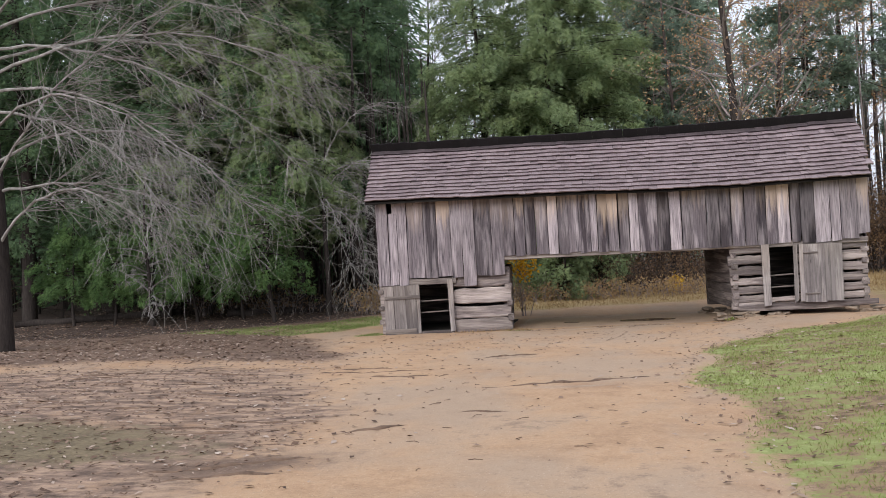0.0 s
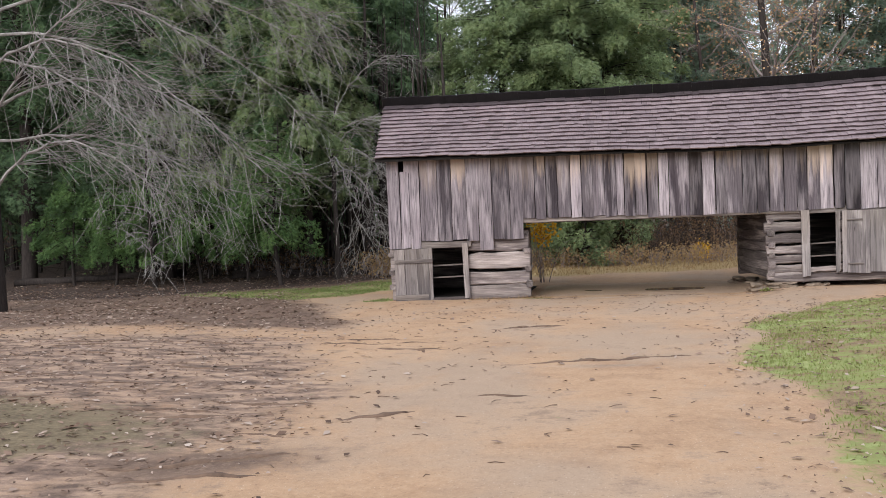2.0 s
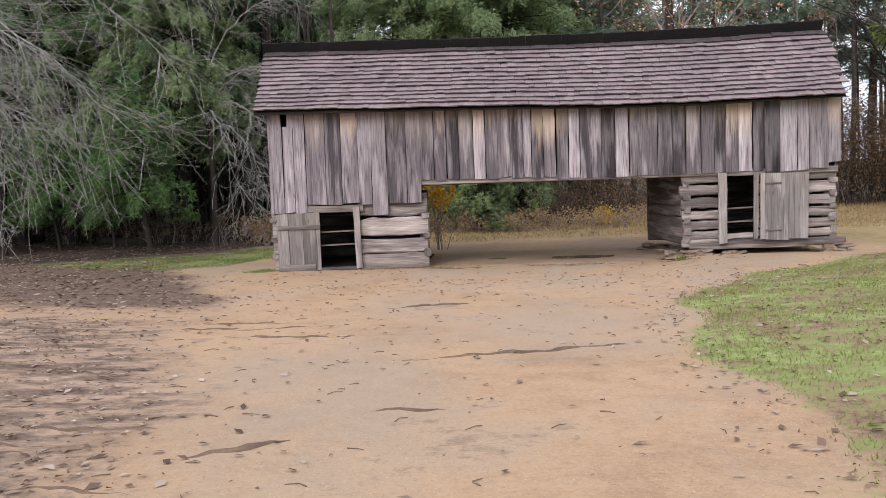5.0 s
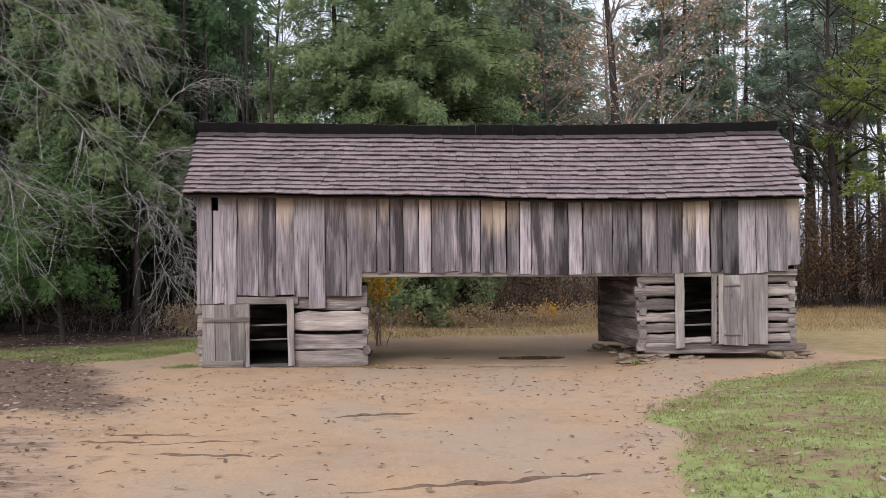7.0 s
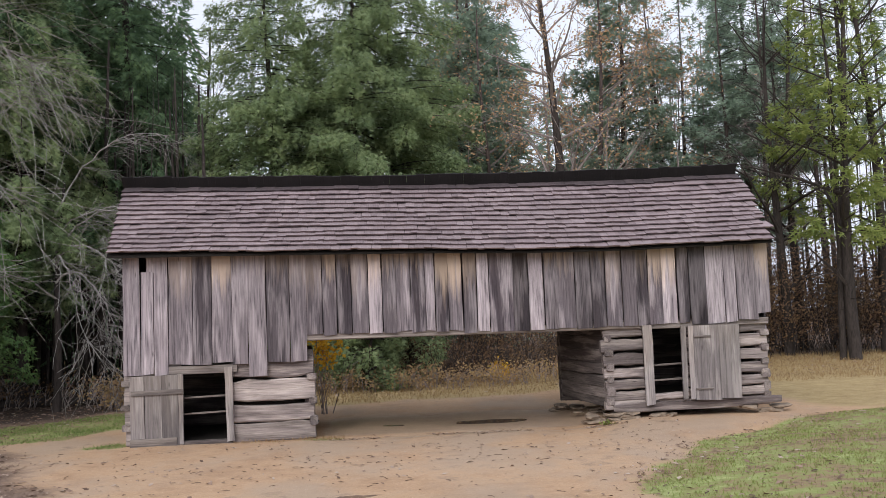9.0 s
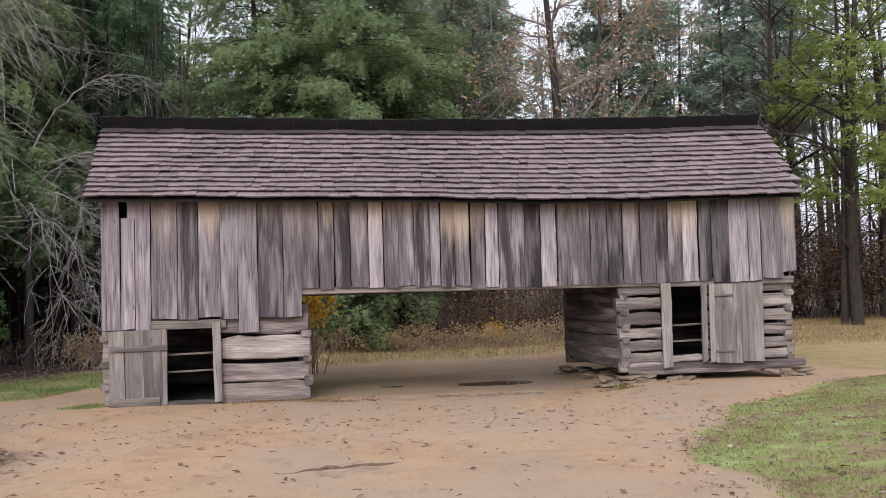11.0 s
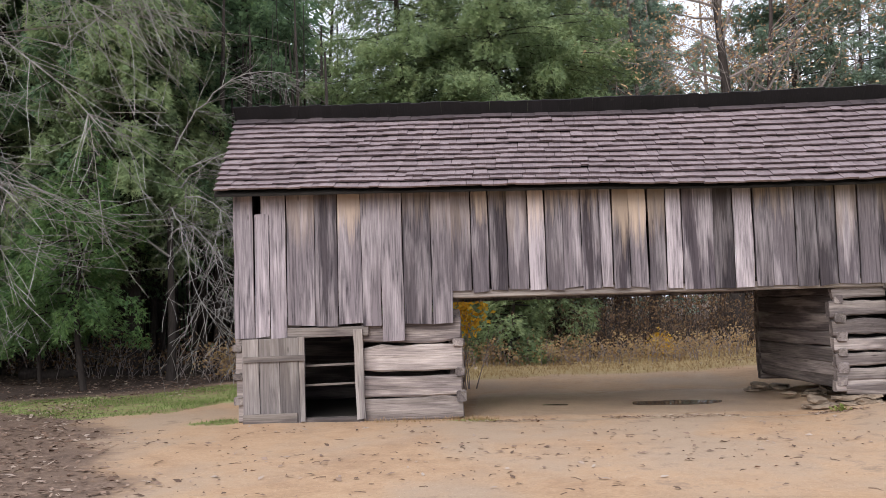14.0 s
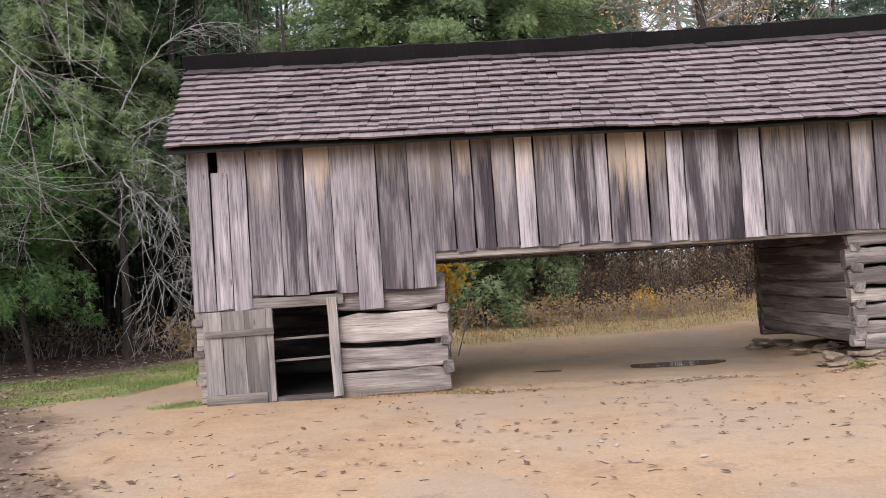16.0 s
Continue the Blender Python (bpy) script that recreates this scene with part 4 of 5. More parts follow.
def sticks(count, seed):
    r = random.Random(seed)
    h = Heap()
    for _ in range(count):
        x, y = r.uniform(-7, 4.5), r.uniform(-16, 0)
        if x > np.interp(y, EDGE_Y, EDGE_X):
            continue
        a, l = r.uniform(0, 6.28), r.uniform(0.04, 0.15)
        z = ground_z(x, y) + 0.004
        d = Vector((math.cos(a), math.sin(a), 0)) * l
        p = Vector((x, y, z))
        h.tube([p, p + d * 0.5 + Vector((r.uniform(-0.02, 0.02), r.uniform(-0.02, 0.02), 0.006)), p + d], [0.004, 0.0035, 0.002], 4)
    tagged(part("twigs", h, ROOT), "small brown twigs strewn on the yard", "twigs", kind="stuff")


sticks(330, 8)


# ---- trees ----
def limb(h, start, way, length, rad, r, level, droop, twist, sides, keep, rate):
    """One branch with its own smaller branches; keep collects the outer ends."""
    steps = 7 if level > 1 else 4 if level else 3
    p, d = Vector(start), Vector(way).normalized()
    pts, rads = [p.copy()], [rad]
    for i in range(steps):
        d = (d + Vector((r.uniform(-1, 1), r.uniform(-1, 1), r.uniform(-0.7, 0.7))) * twist + Vector((0, 0, droop))).normalized()
        p = p + d * length / steps
        pts.append(p.copy())
        rads.append(max(0.005, rad * (1 - 0.86 * (i + 1) / steps)))
    h.tube(pts, rads, sides if level > 1 else 3)
    keep.append(p)
    if level == 0:
        return
    count = max(2, int(rate * (0.7 + 0.6 * r.random())))
    for k in range(count):
        u = r.uniform(0.18, 1.0)
        i = min(int(u * steps), steps - 1)
        at = pts[i].lerp(pts[i + 1], u * steps - i)
        main = (pts[i + 1] - pts[i]).normalized()
        out = Vector((r.uniform(-1, 1), r.uniform(-1, 1), r.uniform(-0.8, 0.8)))
        out = (out - main * out.dot(main)).normalized()
        limb(h, at, main * r.uniform(0.55, 1.0) + out * r.uniform(0.45, 0.9), length * r.uniform(0.32, 0.6), rads[i] * r.uniform(0.35, 0.55), r, level - 1, droop, twist * 1.1, sides, keep, rate)


def leaf_quads(points, per, spread, size, r):
    h = Heap()
    for p in points:
        for _ in range(per):
            o = p + Vector((r.gauss(0, 1), r.gauss(0, 1), r.gauss(0, 1))) * spread
            d = Vector((r.uniform(-1, 1), r.uniform(-1, 1), r.uniform(-1, 0.3))).normalized()
            s = d.orthogonal().normalized() * size * r.uniform(0.3, 0.5)
            l = size * r.uniform(0.7, 1.3)
            h.add([o, o + d * l * 0.5 + s, o + d * l, o + d * l * 0.5 - s], [(0, 1, 2, 3)])
    return h


def guided_tree(x, y, label, trunk_at, trunk_r, guides, rad, per, twig, seed, bark, twig_bark, wander=0.05):
    """A leafless tree whose long limbs follow given arches."""
    r = random.Random(seed)
    tree = thing("bare_tree", pose(x, y, ground_z(x, y) - 0.05), label, "tree")
    trunk = Heap()
    trunk.tube([Vector((0.05 * math.sin(k) * trunk_at / 8, 0.01 * k * k, trunk_at * k / 8)) for k in range(9)], [trunk_r * q for q in (1.3, 1.03, 0.94, 0.88, 0.8, 0.7, 0.6, 0.46, 0.3)], 10)
    part("trunk", trunk.mesh("trunk", True), bark, tree)
    for guide in guides:
        h = Heap()
        a, b, c, d = [Vector(g) for g in guide]
        pts, n = [], 16
        for i in range(n + 1):
            t = i / n
            q = a * (1 - t) ** 3 + b * 3 * t * (1 - t) ** 2 + c * 3 * t * t * (1 - t) + d * t ** 3
            pts.append(q + Vector((r.uniform(-1, 1), r.uniform(-1, 1), r.uniform(-1, 1))) * wander * (0 < i))
        rads = [rad * (1 - 0.94 * (i / n) ** 0.6) + 0.004 for i in range(n + 1)]
        h.tube(pts, rads, 6)
        for j in range(per):
            u = r.uniform(0.2, 1.0) * n
            i = min(int(u), n - 1)
            main = (pts[i + 1] - pts[i]).normalized()
            out = Vector((r.uniform(-1, 1), r.uniform(-1, 1), r.uniform(-0.9, 0.5)))
            out = (out - main * out.dot(main)).normalized()
            limb(h, pts[i], main * 0.8 + out * r.uniform(0.4, 0.9), twig * r.uniform(0.5, 1.15), max(0.009, min(0.016, rads[i] * 0.55)), r, 1, -0.025, 0.12, 3, [], 4.0)
        part("limb", h, twig_bark, tree)


guided_tree(-14.2, -0.6, "large leafless tree with long pale drooping limbs", 12.4, 0.32,
            [((0.1, 0, 4.6), (1.5, -0.2, 6.6), (3.0, -0.4, 8.3), (8.2, -0.6, 9.4)), ((0.1, 0, 7.2), (3.4, -0.3, 7.6), (6.0, -0.5, 5.4), (7.9, -0.4, 3.4)),
             ((0.1, 0, 7.6), (4.5, 0.2, 9.4), (8.0, 0.6, 8.0), (9.9, 0.8, 6.6)), ((0.1, 0, 2.9), (2.2, -0.6, 5.2), (4.2, -0.8, 4.4), (5.9, -0.8, 2.4)),
             ((0.1, 0, 8.4), (3.5, 0.4, 8.6), (6.5, 0.6, 7.0), (8.9, 0.8, 4.4)), ((0.1, 0, 6.0), (2.5, -1.2, 7.4), (5.0, -2.0, 6.6), (6.8, -2.2, 4.6)),
             ((0.1, 0, 9.0), (3.0, -0.8, 10.8), (6.0, -1.2, 10.6), (8.6, -1.4, 9.0)), ((0.1, 0, 8.8), (3.0, 1.2, 10.4), (6.0, 2.2, 10.0), (9.0, 3.0, 8.2)),
             ((0.1, 0, 5.2), (2.4, 1.0, 6.8), (4.8, 1.6, 6.2), (6.9, 1.8, 3.6)), ((0, 0, 4.4), (2.2, 0.8, 5.0), (4.4, 1.2, 4.4), (6.4, 1.4, 2.8)),
             ((0, 0, 9.8), (2.8, 0, 12.0), (5.5, -0.4, 12.4), (8.0, -0.8, 11.6)), ((0, 0, 5.0), (-1.2, -1.8, 6.4), (-2.6, -3.4, 6.6), (-3.4, -4.8, 5.6)),
             ((0, 0, 6.6), (2.6, -0.4, 6.6), (4.8, -0.8, 5.0), (6.0, -1.0, 3.2)), ((0, 0, 8.0), (3.0, 0.8, 9.0), (6.4, 1.4, 8.6), (9.2, 1.8, 6.0))],
            0.05, 44, 2.3, 91, BARK, PALE_BARK)
guided_tree(-7.4, 7.6, "leafless tree with grey twigs arching towards the barn", 6.5, 0.09,
            [((0, 0, 4.2), (1.0, -0.4, 5.6), (2.6, -1.0, 5.6), (3.6, -1.4, 4.4)), ((0, 0, 4.0), (1.0, -0.8, 5.0), (2.2, -1.4, 3.8), (3.2, -1.8, 1.4)),
             ((0, 0, 3.4), (0.8, -0.5, 4.2), (1.8, -1.2, 3.0), (2.4, -1.6, 0.8)), ((0, 0, 3.8), (0.5, -1.2, 4.6), (1.2, -2.2, 3.4), (1.8, -2.6, 1.0)),
             ((0, 0, 4.6), (1.2, 0, 6.0), (2.6, -0.4, 5.2), (3.4, -0.8, 3.0)), ((0, 0, 3.0), (-0.8, -1.0, 4.2), (-1.8, -1.8, 3.4), (-2.4, -2.2, 1.6)),
             ((0, 0, 5.2), (1.0, -0.2, 7.2), (2.2, -0.2, 7.6), (3.4, -0.2, 7.0))],
            0.024, 26, 1.5, 92, BARK, PALE_BARK, 0.04)


def bare_mesh(seed, tall, rad, droop, level, branches, rate, low):
    r = random.Random(seed)
    trunk, crown, ends = Heap(), Heap(), []
    n = 10
    pts = [Vector((0.03 * tall * math.sin(0.35 * i + seed) * i / n, 0.025 * tall * math.cos(0.4 * i + seed) * i / n, tall * i / n)) for i in range(n + 1)]
    rads = [rad * (1 - 0.9 * i / n) + 0.008 for i in range(n + 1)]
    trunk.tube(pts, rads, 7)
    for k in range(branches):
        u = r.uniform(low, 0.98) * n
        i = min(int(u), n - 1)
        a = r.uniform(0, 6.28)
        at = pts[i].lerp(pts[i + 1], u - i)
        limb(crown, at, Vector((math.cos(a), math.sin(a), r.uniform(0.3, 1.1))), tall * r.uniform(0.16, 0.34) * (1.15 - 0.6 * u / n), rads[i] * 0.42, r, level, droop, 0.16, 4, ends, rate)
    return trunk.mesh("trunk", True), crown.mesh("crown"), ends


def place_bare(spots, seed, tall, rad, droop, level, branches, rate, low, label, bark, twig, leaves=None, leaf_share=0.3, group="bare trees in the wood"):
    r = random.Random(seed)
    trunk, crown, ends = bare_mesh(seed, tall, rad, droop, level, branches, rate, low)
    first = None
    for x, y, s, turn in spots:
        m = pose(x, y, ground_z(x, y) - 0.06, 0, 0, turn)
        if first is None:
            first = thing("bare_tree", m, label, "tree", group)
            part("trunk", trunk, bark, first)
            tagged(part("crown", crown, twig, first), kind="stuff")
            if leaves is not None:
                some = [p for p in ends if r.random() < leaf_share]
                part("leaves", leaf_quads(some, 4, 0.22, 0.11, r), leaves, first)
            first.scale = (s, s, s)
        else:
            copy_thing(first, m).scale = (s, s, s)


place_bare([(7.3, 14.3, 1.0, 0)], 14, 15.5, 0.24, 0.02, 3, 30, 4.2, 0.22, "leafless dark tree with a few russet leaves behind the barn", BARK, TWIG, RUSSET, 0.4)
place_bare([(5.4, 18.0, 1.0, 40), (9.6, 18.5, 1.1, 200), (13.2, 22, 1.1, 90)], 15, 14, 0.15, 0.02, 3, 26, 3.6, 0.25, "slender leafless tree with clinging russet leaves", PINE_BARK, TWIG, RUSSET, 0.45)
place_bare([(16.4, 12.4, 1.0, 0), (15.6, 15.6, 0.95, 130), (18.9, 15.0, 1.05, 240), (17.2, 18.0, 1.0, 70)], 18, 14.5, 0.2, 0.0, 2, 26, 4.0, 0.15, "dark crooked leafless tree at the field's edge", BARK, BARK, group="dark trees at the field's edge")
place_bare([(-5.9, 9.0, 0.8, 140), (-13.5, 6.5, 0.85, 70)], 16, 6.5, 0.1, -0.10, 3, 26, 4.6, 0.12, "low leafless tree with arching grey twigs", BARK, PALE_BARK, group="arching bare trees at the wood's edge")
place_bare([(-5.4, 16.5, 1.3, 10), (-10.0, 12.0, 1.2, 130), (-15.5, 12.5, 1.2, 230), (16.5, 18.0, 1.1, 300), (20.0, 20.0, 1.2, 80)], 17, 10, 0.12, -0.02, 3, 26, 3.8, 0.2, "thin leafless tree among the evergreens", BARK, TWIG, group="bare trees in the wood")


def conifer_mesh(seed, tall, rad, reach, low, whorls, density, leaf, sag, narrow):
    """An evergreen: tapered trunk, drooping boughs with side sprays, needles in many small flat sprays."""
    r = random.Random(seed)
    trunk, wood = Heap(), Heap()
    n = 9
    pts = [Vector((0.12 * math.sin(0.6 * i + seed), 0.12 * math.cos(0.5 * i + seed), tall * i / n)) for i in range(n + 1)]
    trunk.tube(pts, [rad * (1 - 0.93 * i / n) + 0.01 for i in range(n + 1)], 9)
    for k in range(7):
        z = tall * low * r.uniform(0.25, 1.0)
        a = r.uniform(0, 6.28)
        limb(wood, (0, 0, z), (math.cos(a), math.sin(a), r.uniform(-0.2, 0.2)), reach * r.uniform(0.25, 0.6), 0.018, r, 1, -0.04, 0.12, 3, [], 3)
    centres, ways, sizes = [], [], []
    for k in range(whorls):
        u = low + (0.99 - low) * (k + r.random()) / whorls
        f = (u - low) / (1 - low)
        length = reach * ((1 - f) ** narrow) * r.uniform(0.6, 1.15) * min(1.0, 0.55 + 2.2 * f) + 0.25
        for j in range(r.choice((3, 4, 4, 5))):
            a = r.uniform(0, 6.28)
            d = Vector((math.cos(a), math.sin(a), r.uniform(-0.05, 0.3)))
            p = Vector((pts[int(u * n)].x, pts[int(u * n)].y, tall * u + r.uniform(-0.35, 0.35)))
            steps = 7
            line = [p.copy()]
            for i in range(steps):
                d = (d + Vector((r.uniform(-0.1, 0.1), r.uniform(-0.1, 0.1), -sag + r.uniform(-0.05, 0.05)))).normalized()
                p = p + d * length / steps
                line.append(p.copy())
            wood.tube(line, [0.03 * length / reach * (1 - 0.9 * i / steps) + 0.004 for i in range(steps + 1)], 3)
            count = int(density * length * length / reach) + 6
            for _ in range(count):
                q = r.random() ** 0.55 * steps
                i = min(int(q), steps - 1)
                at = line[i].lerp(line[i + 1], q - i)
                main = (line[i + 1] - line[i]).normalized()
                side = main.cross(Vector((0, 0, 1))).normalized() * r.choice((-1, 1))
                off = r.random() * (0.30 * length * (1.05 - q / steps) + 0.08)
                w = (main * 0.7 + side * r.uniform(0.4, 1.1) + Vector((0, 0, -0.45 + r.uniform(-0.3, 0.3)))).normalized()
                centres.append(at + side * off + Vector((0, 0, -0.35 * off + r.gauss(0, 0.14))))
                ways.append(w)
                sizes.append(leaf * r.uniform(0.6, 1.3))
    g = np.random.default_rng(seed)
    c, w = np.array([tuple(v) for v in centres]), np.array([tuple(v) for v in ways])
    s = np.array(sizes)[:, None]
    up = g.normal(0, 1, c.shape) * 1.1 + [0, 0, 0.7]
    side = np.cross(w, up)
    side /= np.linalg.norm(side, axis=1, keepdims=True) + 1e-6
    # each spray: a narrow blade and two side blades
    q = [np.stack([c + side * s * 0.13, c - side * s * 0.13, c + w * s], 1)]
    for sign in (1, -1):
        e = w * 0.55 + side * sign * 0.8
        b = c + w * s * 0.18
        q.append(np.stack([b + w * s * 0.11, b - w * s * 0.11, b + e * s * 0.75], 1))
    return trunk.mesh("trunk", True), wood.mesh("branchwork"), tri_mesh("needles", np.concatenate(q), 3)


def place_conifer(name, spots, spec, needles, bark, label, category, group):
    trunk, wood, leaf = conifer_mesh(*spec)
    first = None
    for x, y, s, turn in spots:
        m = pose(x, y, ground_z(x, y) - 0.08, 0, 0, turn)
        if first is None:
            first = thing(name, m, label, category, group)
            part("trunk", trunk, bark, first)
            tagged(part("branchwork", wood, bark, first), kind="stuff")
            tagged(part("needles", leaf, needles, first), kind="stuff")
            first.scale = (s, s, s)
        else:
            copy_thing(first, m).scale = (s, s, s)


place_conifer("hemlock_tree", [(-16.8, 9.4, 1.0, 0), (-11.8, 10.2, 1.05, 80), (-19.8, 8.6, 1.1, 30), (-14.3, 14.0, 1.15, 140), (-9.2, 16.0, 1.2, 260)],
              (31, 17.5, 0.26, 3.7, 0.15, 54, 84, 0.18, 0.10, 0.5), HEMLOCK, BARK, "tall dark green hemlock with drooping boughs and a bare lower trunk", "tree", "hemlocks of the wood")
place_conifer("hemlock_tree", [(-14.4, 9.0, 0.95, 0), (-9.6, 9.7, 1.0, 120), (-7.2, 13.4, 1.05, 60), (-22.6, 9.0, 1.0, 250)],
              (32, 18, 0.24, 3.5, 0.14, 56, 84, 0.175, 0.11, 0.5), HEMLOCK, BARK, "dark hemlock with hanging sprays and a bare lower trunk", "tree", "hemlocks of the wood")
place_conifer("hemlock_tree", [(0.4, 12.9, 1.0, 0), (-2.4, 12.4, 0.95, 130), (1.5, 14.2, 1.05, 230)],
              (33, 15.0, 0.2, 3.3, 0.12, 60, 150, 0.155, 0.08, 0.36), HEMLOCK_LIGHT, BARK, "full light green hemlock behind the barn roof", "tree", "evergreens behind the barn")
place_conifer("hemlock_tree", [(-8.9, 8.8, 1.0, 0), (-12.6, 9.2, 0.95, 150)],
              (44, 14.0, 0.18, 2.9, 0.2, 44, 150, 0.18, 0.09, 0.42), HEMLOCK_LIGHT, BARK, "hemlock with layered mid green boughs at the wood's edge", "tree", "hemlocks of the wood")
place_conifer("hemlock_sapling", [(-8.9, 6.3, 1.0, 0), (-10.6, 7.4, 0.72, 100), (-12.2, 7.2, 0.75, 40), (-13.7, 7.0, 0.8, 260), (-15.4, 7.2, 0.76, 170), (-17.2, 7.6, 0.8, 310)],
              (34, 5.4, 0.07, 2.2, 0.32, 14, 150, 0.15, 0.11, 0.6), HEMLOCK_FRESH, BARK, "young bright green hemlock at the wood's edge", "tree", "young hemlocks")
place_conifer("hemlock_sapling", [(0.7, 10.4, 1.0, 200), (1.9, 12.4, 1.2, 320), (-0.9, 11.6, 1.1, 60)],
              (39, 3.4, 0.05, 1.4, 0.08, 18, 110, 0.15, 0.05, 0.7), HEMLOCK_LIGHT, BARK, "bushy young green hemlock behind the barn", "tree", "young hemlocks")
place_conifer("pine_tree", [(11.3, 20.5, 1.0, 0), (18.5, 25.5, 1.1, 310), (5.4, 25.5, 1.15, 210), (4.4, 19.5, 0.9, 60)],
              (35, 18, 0.2, 3.2, 0.26, 40, 66, 0.3, 0.02, 0.6), PINE, PINE_BARK, "tall blue-green pine behind the barn", "tree", "pines behind the barn")
place_conifer("pine_tree", [(17.9, 15.1, 1.0, 0)], (36, 17, 0.17, 3.4, 0.22, 10, 24, 0.34, 0.0, 0.5), PINE_YELLOW, BARK, "thick dark pine with sparse yellow-green boughs", "tree", "pines at the field's edge")
place_conifer("pine_tree", [(16.2, 12.6, 1.0, 0)], (37, 14, 0.11, 2.8, 0.25, 11, 36, 0.32, 0.02, 0.6), PINE_YELLOW, BARK, "slender pine with yellowing sprays", "tree", "pines at the field's edge")
place_conifer("pine_tree", [(16.4, 22.5, 1.0, 0), (17.6, 21.5, 1.05, 90), (18.9, 23.0, 0.95, 170), (20.2, 22.0, 1.05, 250), (21.5, 24.0, 1.0, 330), (15.2, 24.5, 1.0, 200), (22.6, 21.0, 1.0, 20)],
              (38, 17, 0.13, 1.9, 0.45, 14, 22, 0.32, 0.02, 0.6), PINE, PINE_BARK, "thin straight pine with a high sparse crown", "tree", "thin pines at the field's edge")


# far wood: slim trunks and twigs, past counting
def far_wood(count, area, keep, tall, seed, label, twigs, mat=BARK):
    r = random.Random(seed)
    h = Heap()
    made = 0
    while made < count:
        x, y = r.uniform(area[0], area[1]), r.uniform(area[2], area[3])
        if not keep(x, y):
            continue
        made += 1
        t = tall * r.uniform(0.6, 1.2)
        z = ground_z(x, y)
        lx, ly = r.uniform(-0.05, 0.05), r.uniform(-0.05, 0.05)
        w = r.choice((0.03, 0.05, 0.08, 0.12))
        h.tube([Vector((x + lx * k * t / 4, y + ly * k * t / 4, z + k * t / 4 - 0.1)) for k in range(5)], [w, w * 0.85, w * 0.7, w * 0.5, w * 0.2], 5)
        for _ in range(twigs):
            a, u = r.uniform(0, 6.28), r.uniform(0.08, 1.0)
            limb(h, (x + lx * u * t, y + ly * u * t, z + u * t), (math.cos(a), math.sin(a), r.uniform(0.0, 0.8)), r.uniform(0.6, 2.0), 0.012, r, 1, 0.0, 0.2, 3, [], 3)
    tagged(part("far_wood", h, mat), label, "woodland", kind="stuff")


far_wood(300, (-32, -3, 8, 26), lambda x, y: y > 9 - 0.1 * (x + 10), 9, 1, "dense dark trunks inside the hemlock wood", 4)
far_wood(70, (-14, -4, 8.6, 13), lambda x, y: y > 8.8 - 0.12 * (x + 6), 9, 4, "dark close-set trunks at the edge of the wood", 4)
far_wood(95, (-5, 17, 18, 42), lambda x, y: True, 13, 2, "slim bare trunks behind the barn", 13, TWIG)
far_wood(80, (13, 42, 21, 48), lambda x, y: True, 14, 3, "slim trunks beyond the field's edge", 11)


def far_evergreens(count, area, seed, label, needles=PINE):
    """Distant evergreens, far inside the wood."""
    r = random.Random(seed)
    g = np.random.default_rng(seed)
    tris = []
    for _ in range(count):
        x, y = r.uniform(area[0], area[1]), r.uniform(area[2], area[3])
        tall, reach = r.uniform(14, 22), r.uniform(2.2, 3.4)
        n = 900
        u = g.random(n) ** 0.8
        rad = reach * (1 - u) ** 0.6 * np.sqrt(g.random(n)) + 0.1
        a = g.uniform(0, 6.283, n)
        c = np.stack([x + rad * np.cos(a), y + rad * np.sin(a), ground_z(x, y) + tall * (0.01 + 0.99 * u)], -1)
        w = np.stack([np.cos(a), np.sin(a), -0.5 + 0 * a], -1) + g.normal(0, 0.35, (n, 3))
        s = np.cross(w, g.normal(0, 1, (n, 3)))
        s /= np.linalg.norm(s, axis=1, keepdims=True)
        l = g.uniform(0.35, 0.8, n)[:, None]
        tris.append(np.stack([c + s * l * 0.16, c - s * l * 0.16, c + w * l], 1))
    tagged(part("far_evergreens", tri_mesh("far_evergreens", np.concatenate(tris), 3), needles), label, "woodland", kind="stuff")


far_evergreens(60, (-44, -8, 20, 42), 41, "deep ranks of evergreens inside the wood", HEMLOCK)
far_evergreens(22, (-30, -8, 13.5, 20), 43, "shadowed evergreens filling the hemlock wood", HEMLOCK)
far_evergreens(15, (-6, 12, 28, 50), 42, "distant evergreens behind the barn")


# ---- brush, fallen log and low shrubs ----
def brush(area, count, tall, leaves, seed, label, leaf_mat, stem_mat, keep=None, spread=0.09, size=0.075):
    r = random.Random(seed)
    stems, tips = Heap(), []
    for _ in range(count):
        x, y = r.uniform(area[0], area[1]), r.uniform(area[2], area[3])
        if keep is not None and not keep(x, y):
            continue
        limb(stems, (x, y, ground_z(x, y) - 0.03), (r.uniform(-0.4, 0.4), r.uniform(-0.4, 0.4), 1), tall * r.uniform(0.4, 1.2), 0.011, r, 1, 0.0, 0.18, 3, tips, 4)
    ob = tagged(thing("brush", pose(0, 0, 0), label, "brush"), kind="stuff")
    part("stems", stems, stem_mat, ob)
    part("leaves", leaf_quads(tips, leaves, spread, size, r), leaf_mat, ob)


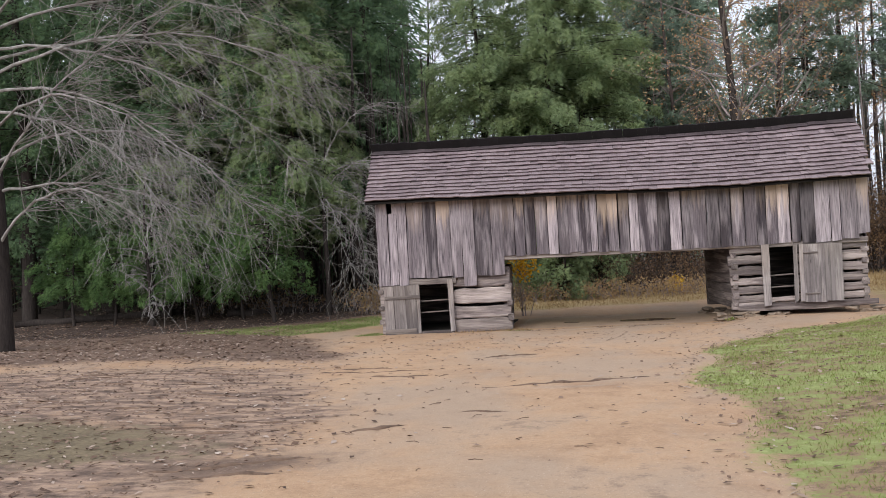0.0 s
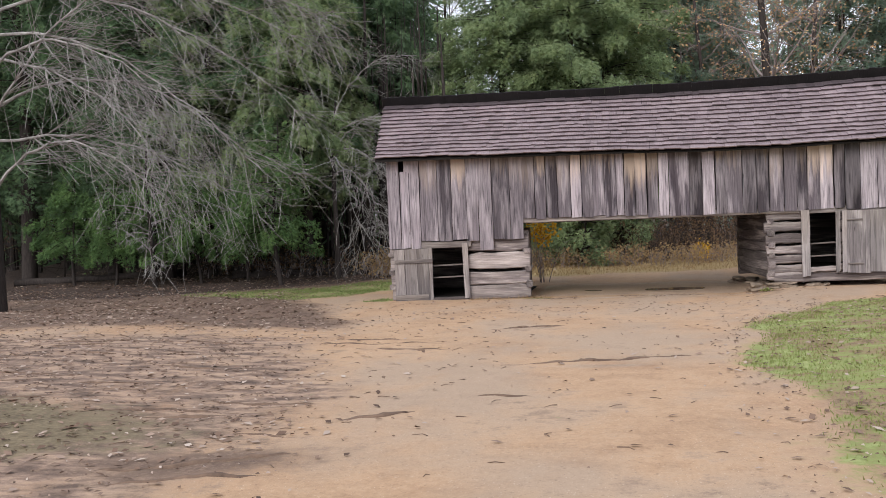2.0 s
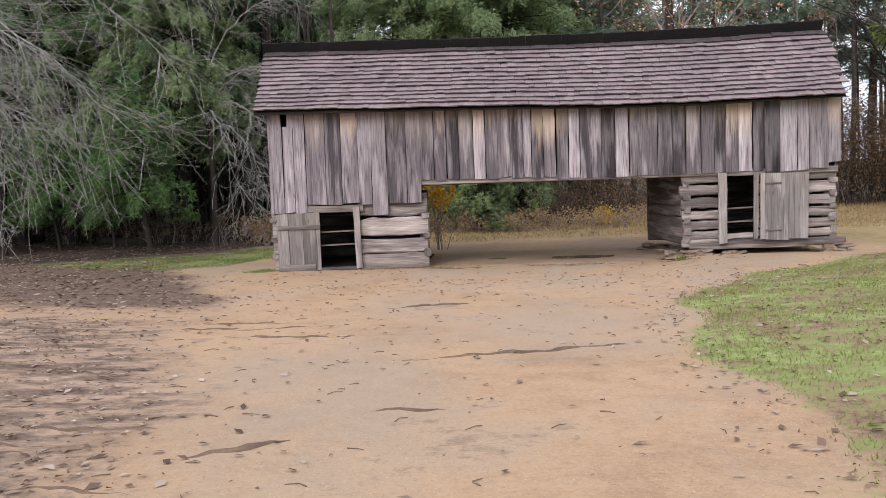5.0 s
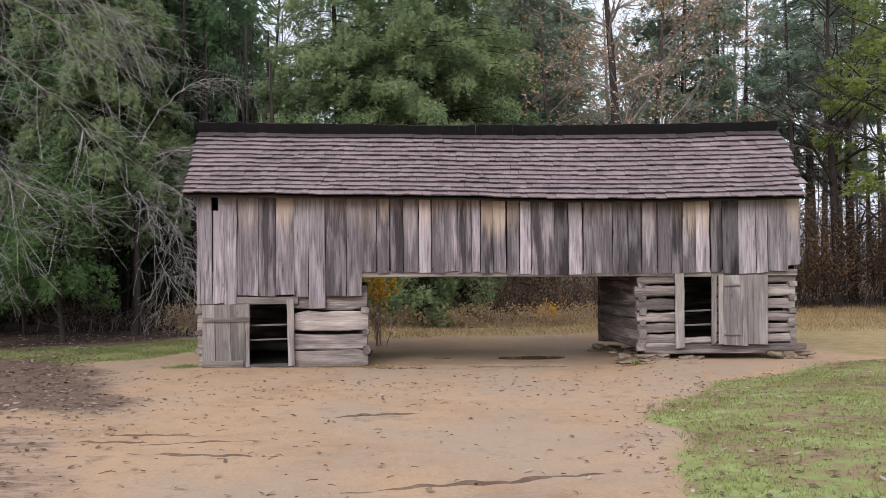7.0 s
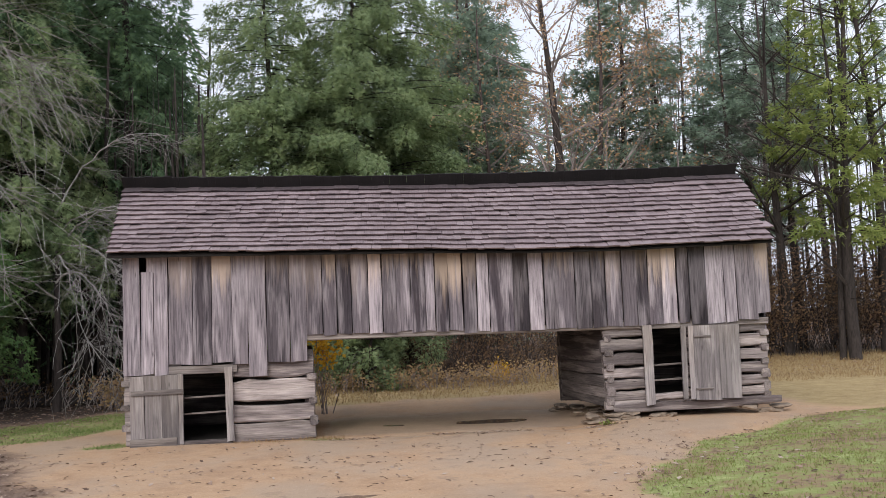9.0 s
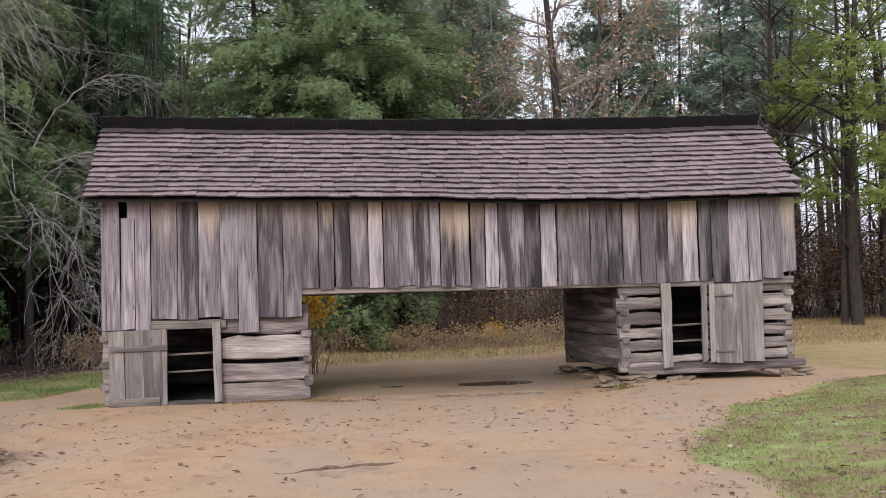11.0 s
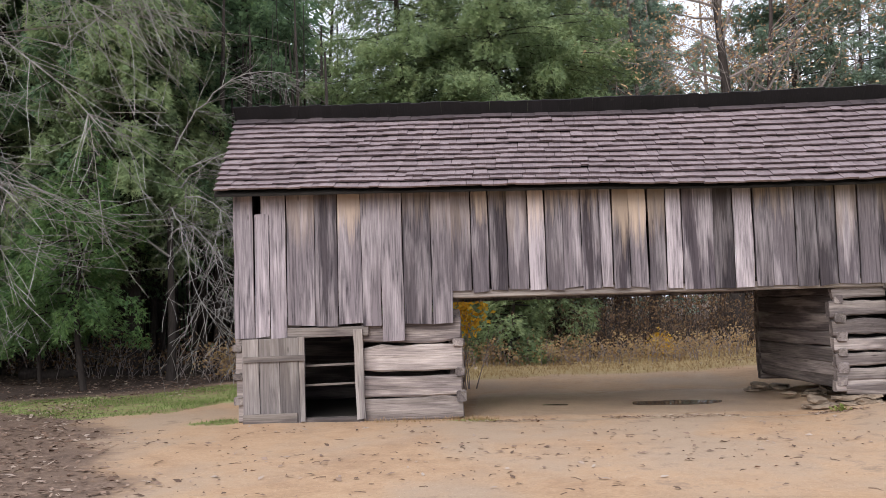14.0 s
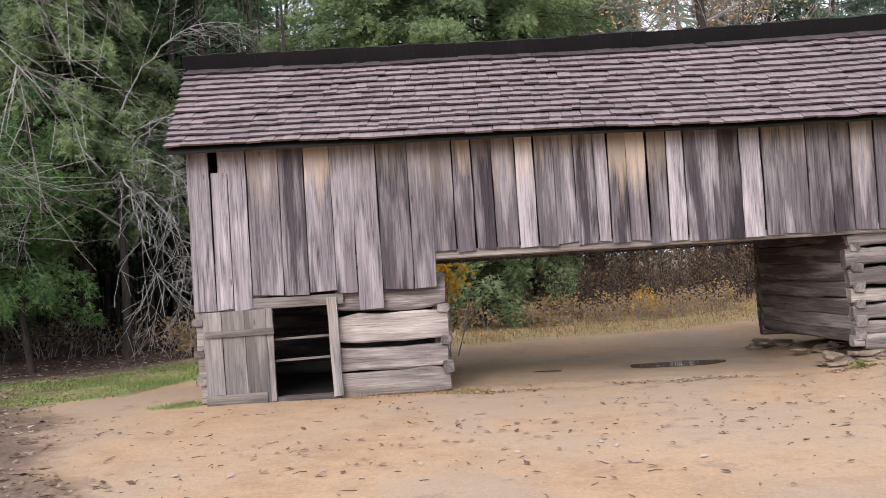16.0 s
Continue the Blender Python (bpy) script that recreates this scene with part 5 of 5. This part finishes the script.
brush((-4, 9, 10.3, 14), 620, 1.2, 3, 1, "brown autumn brush along the wood behind the barn", BRUSH_LEAF, BARK, lambda x, y: y > 10.8 + 0.15 * max(0, x - 4) - 0.2 * min(0, x))
brush((9, 25, 14.5, 20), 800, 3.0, 13, 2, "tangled reddish-brown brush at the field's edge", BRUSH_LEAF, BARK, None, 0.3, 0.1)
brush((-4, 12, 14.5, 19), 400, 2.6, 9, 6, "dark tall brush in the wood behind the barn", BRUSH_LEAF, BARK, None, 0.28, 0.1)
brush((-28, -4, 12, 20), 380, 2.4, 3, 7, "dark undergrowth deep in the hemlock wood", BRUSH_LEAF, BARK)
brush((-13, -3.6, 5.6, 9.5), 330, 0.8, 3, 3, "brown brush at the foot of the hemlocks", BRUSH_LEAF, TWIG, lambda x, y: y > 7.6 + 0.35 * (x + 5) * -0.3)
brush((-6.5, -3.4, 7.2, 9.4), 160, 0.7, 4, 4, "dry rust-coloured weeds behind the barn corner", DRY_GRASS, TWIG)
brush((-1.5, 6.5, 9.2, 11.2), 240, 0.5, 4, 5, "dry straw-coloured weeds along the drive", DRY_GRASS, TWIG)


def yellow_shrub(x, y, s, seed, label, bare=0.0):
    """A shrub of a few thin stems; its leaves grow above a share of its height."""
    r = random.Random(seed)
    ob = thing("shrub", pose(x, y, ground_z(x, y)), label, "shrub")
    tips = []
    for _ in range(7):
        stem = Heap()
        limb(stem, (r.uniform(-0.15, 0.15), r.uniform(-0.15, 0.15), -0.03), (r.uniform(-0.25, 0.25), r.uniform(-0.25, 0.25), 1), s * r.uniform(0.7, 1.1), 0.014, r, 1, 0.0, 0.12, 3, tips, 6)
        part("stem", stem, TWIG, ob)
    tagged(part("foliage", leaf_quads([q for q in tips if q.z > bare * s and abs(q.x) < 0.4], 13, 0.1, 0.12, r), YELLOW, ob), kind="stuff")


yellow_shrub(-0.2, 4.7, 1.75, 3, "shrub with yellow autumn leaves behind the barn", 0.7)
yellow_shrub(4.6, 11.6, 0.42, 4, "low shrub with yellow leaves by the drive")


def fallen_log(a, b, rad, seed, label):
    r = random.Random(seed)
    a, b = Vector((*a, ground_z(*a) + rad * 0.6)), Vector((*b, ground_z(*b) + rad * 0.6))
    h = Heap()
    pts = [a.lerp(b, i / 8) + Vector((0, r.uniform(-0.05, 0.05), r.uniform(-0.04, 0.04))) for i in range(9)]
    h.tube(pts, [rad * r.uniform(0.85, 1.1) for _ in pts], 8)
    k = len(pts)
    h.f += [tuple(range(8)), tuple(8 * k - 1 - i for i in range(8))]
    tagged(part("fallen_log", h.mesh("fallen_log", True), BARK), label, "log")


fallen_log((-11.5, 8.3), (-4.8, 9.6), 0.17, 2, "dark fallen trunk lying along the wood's edge")
fallen_log((-20, 8.0), (-14, 9.6), 0.15, 3, "dark fallen trunk lying among the hemlocks")

# wood behind the walker, past the yard
far_wood(60, (-30, 30, -60, -32), lambda x, y: True, 12, 9, "bare wood beyond the near end of the yard", 2)
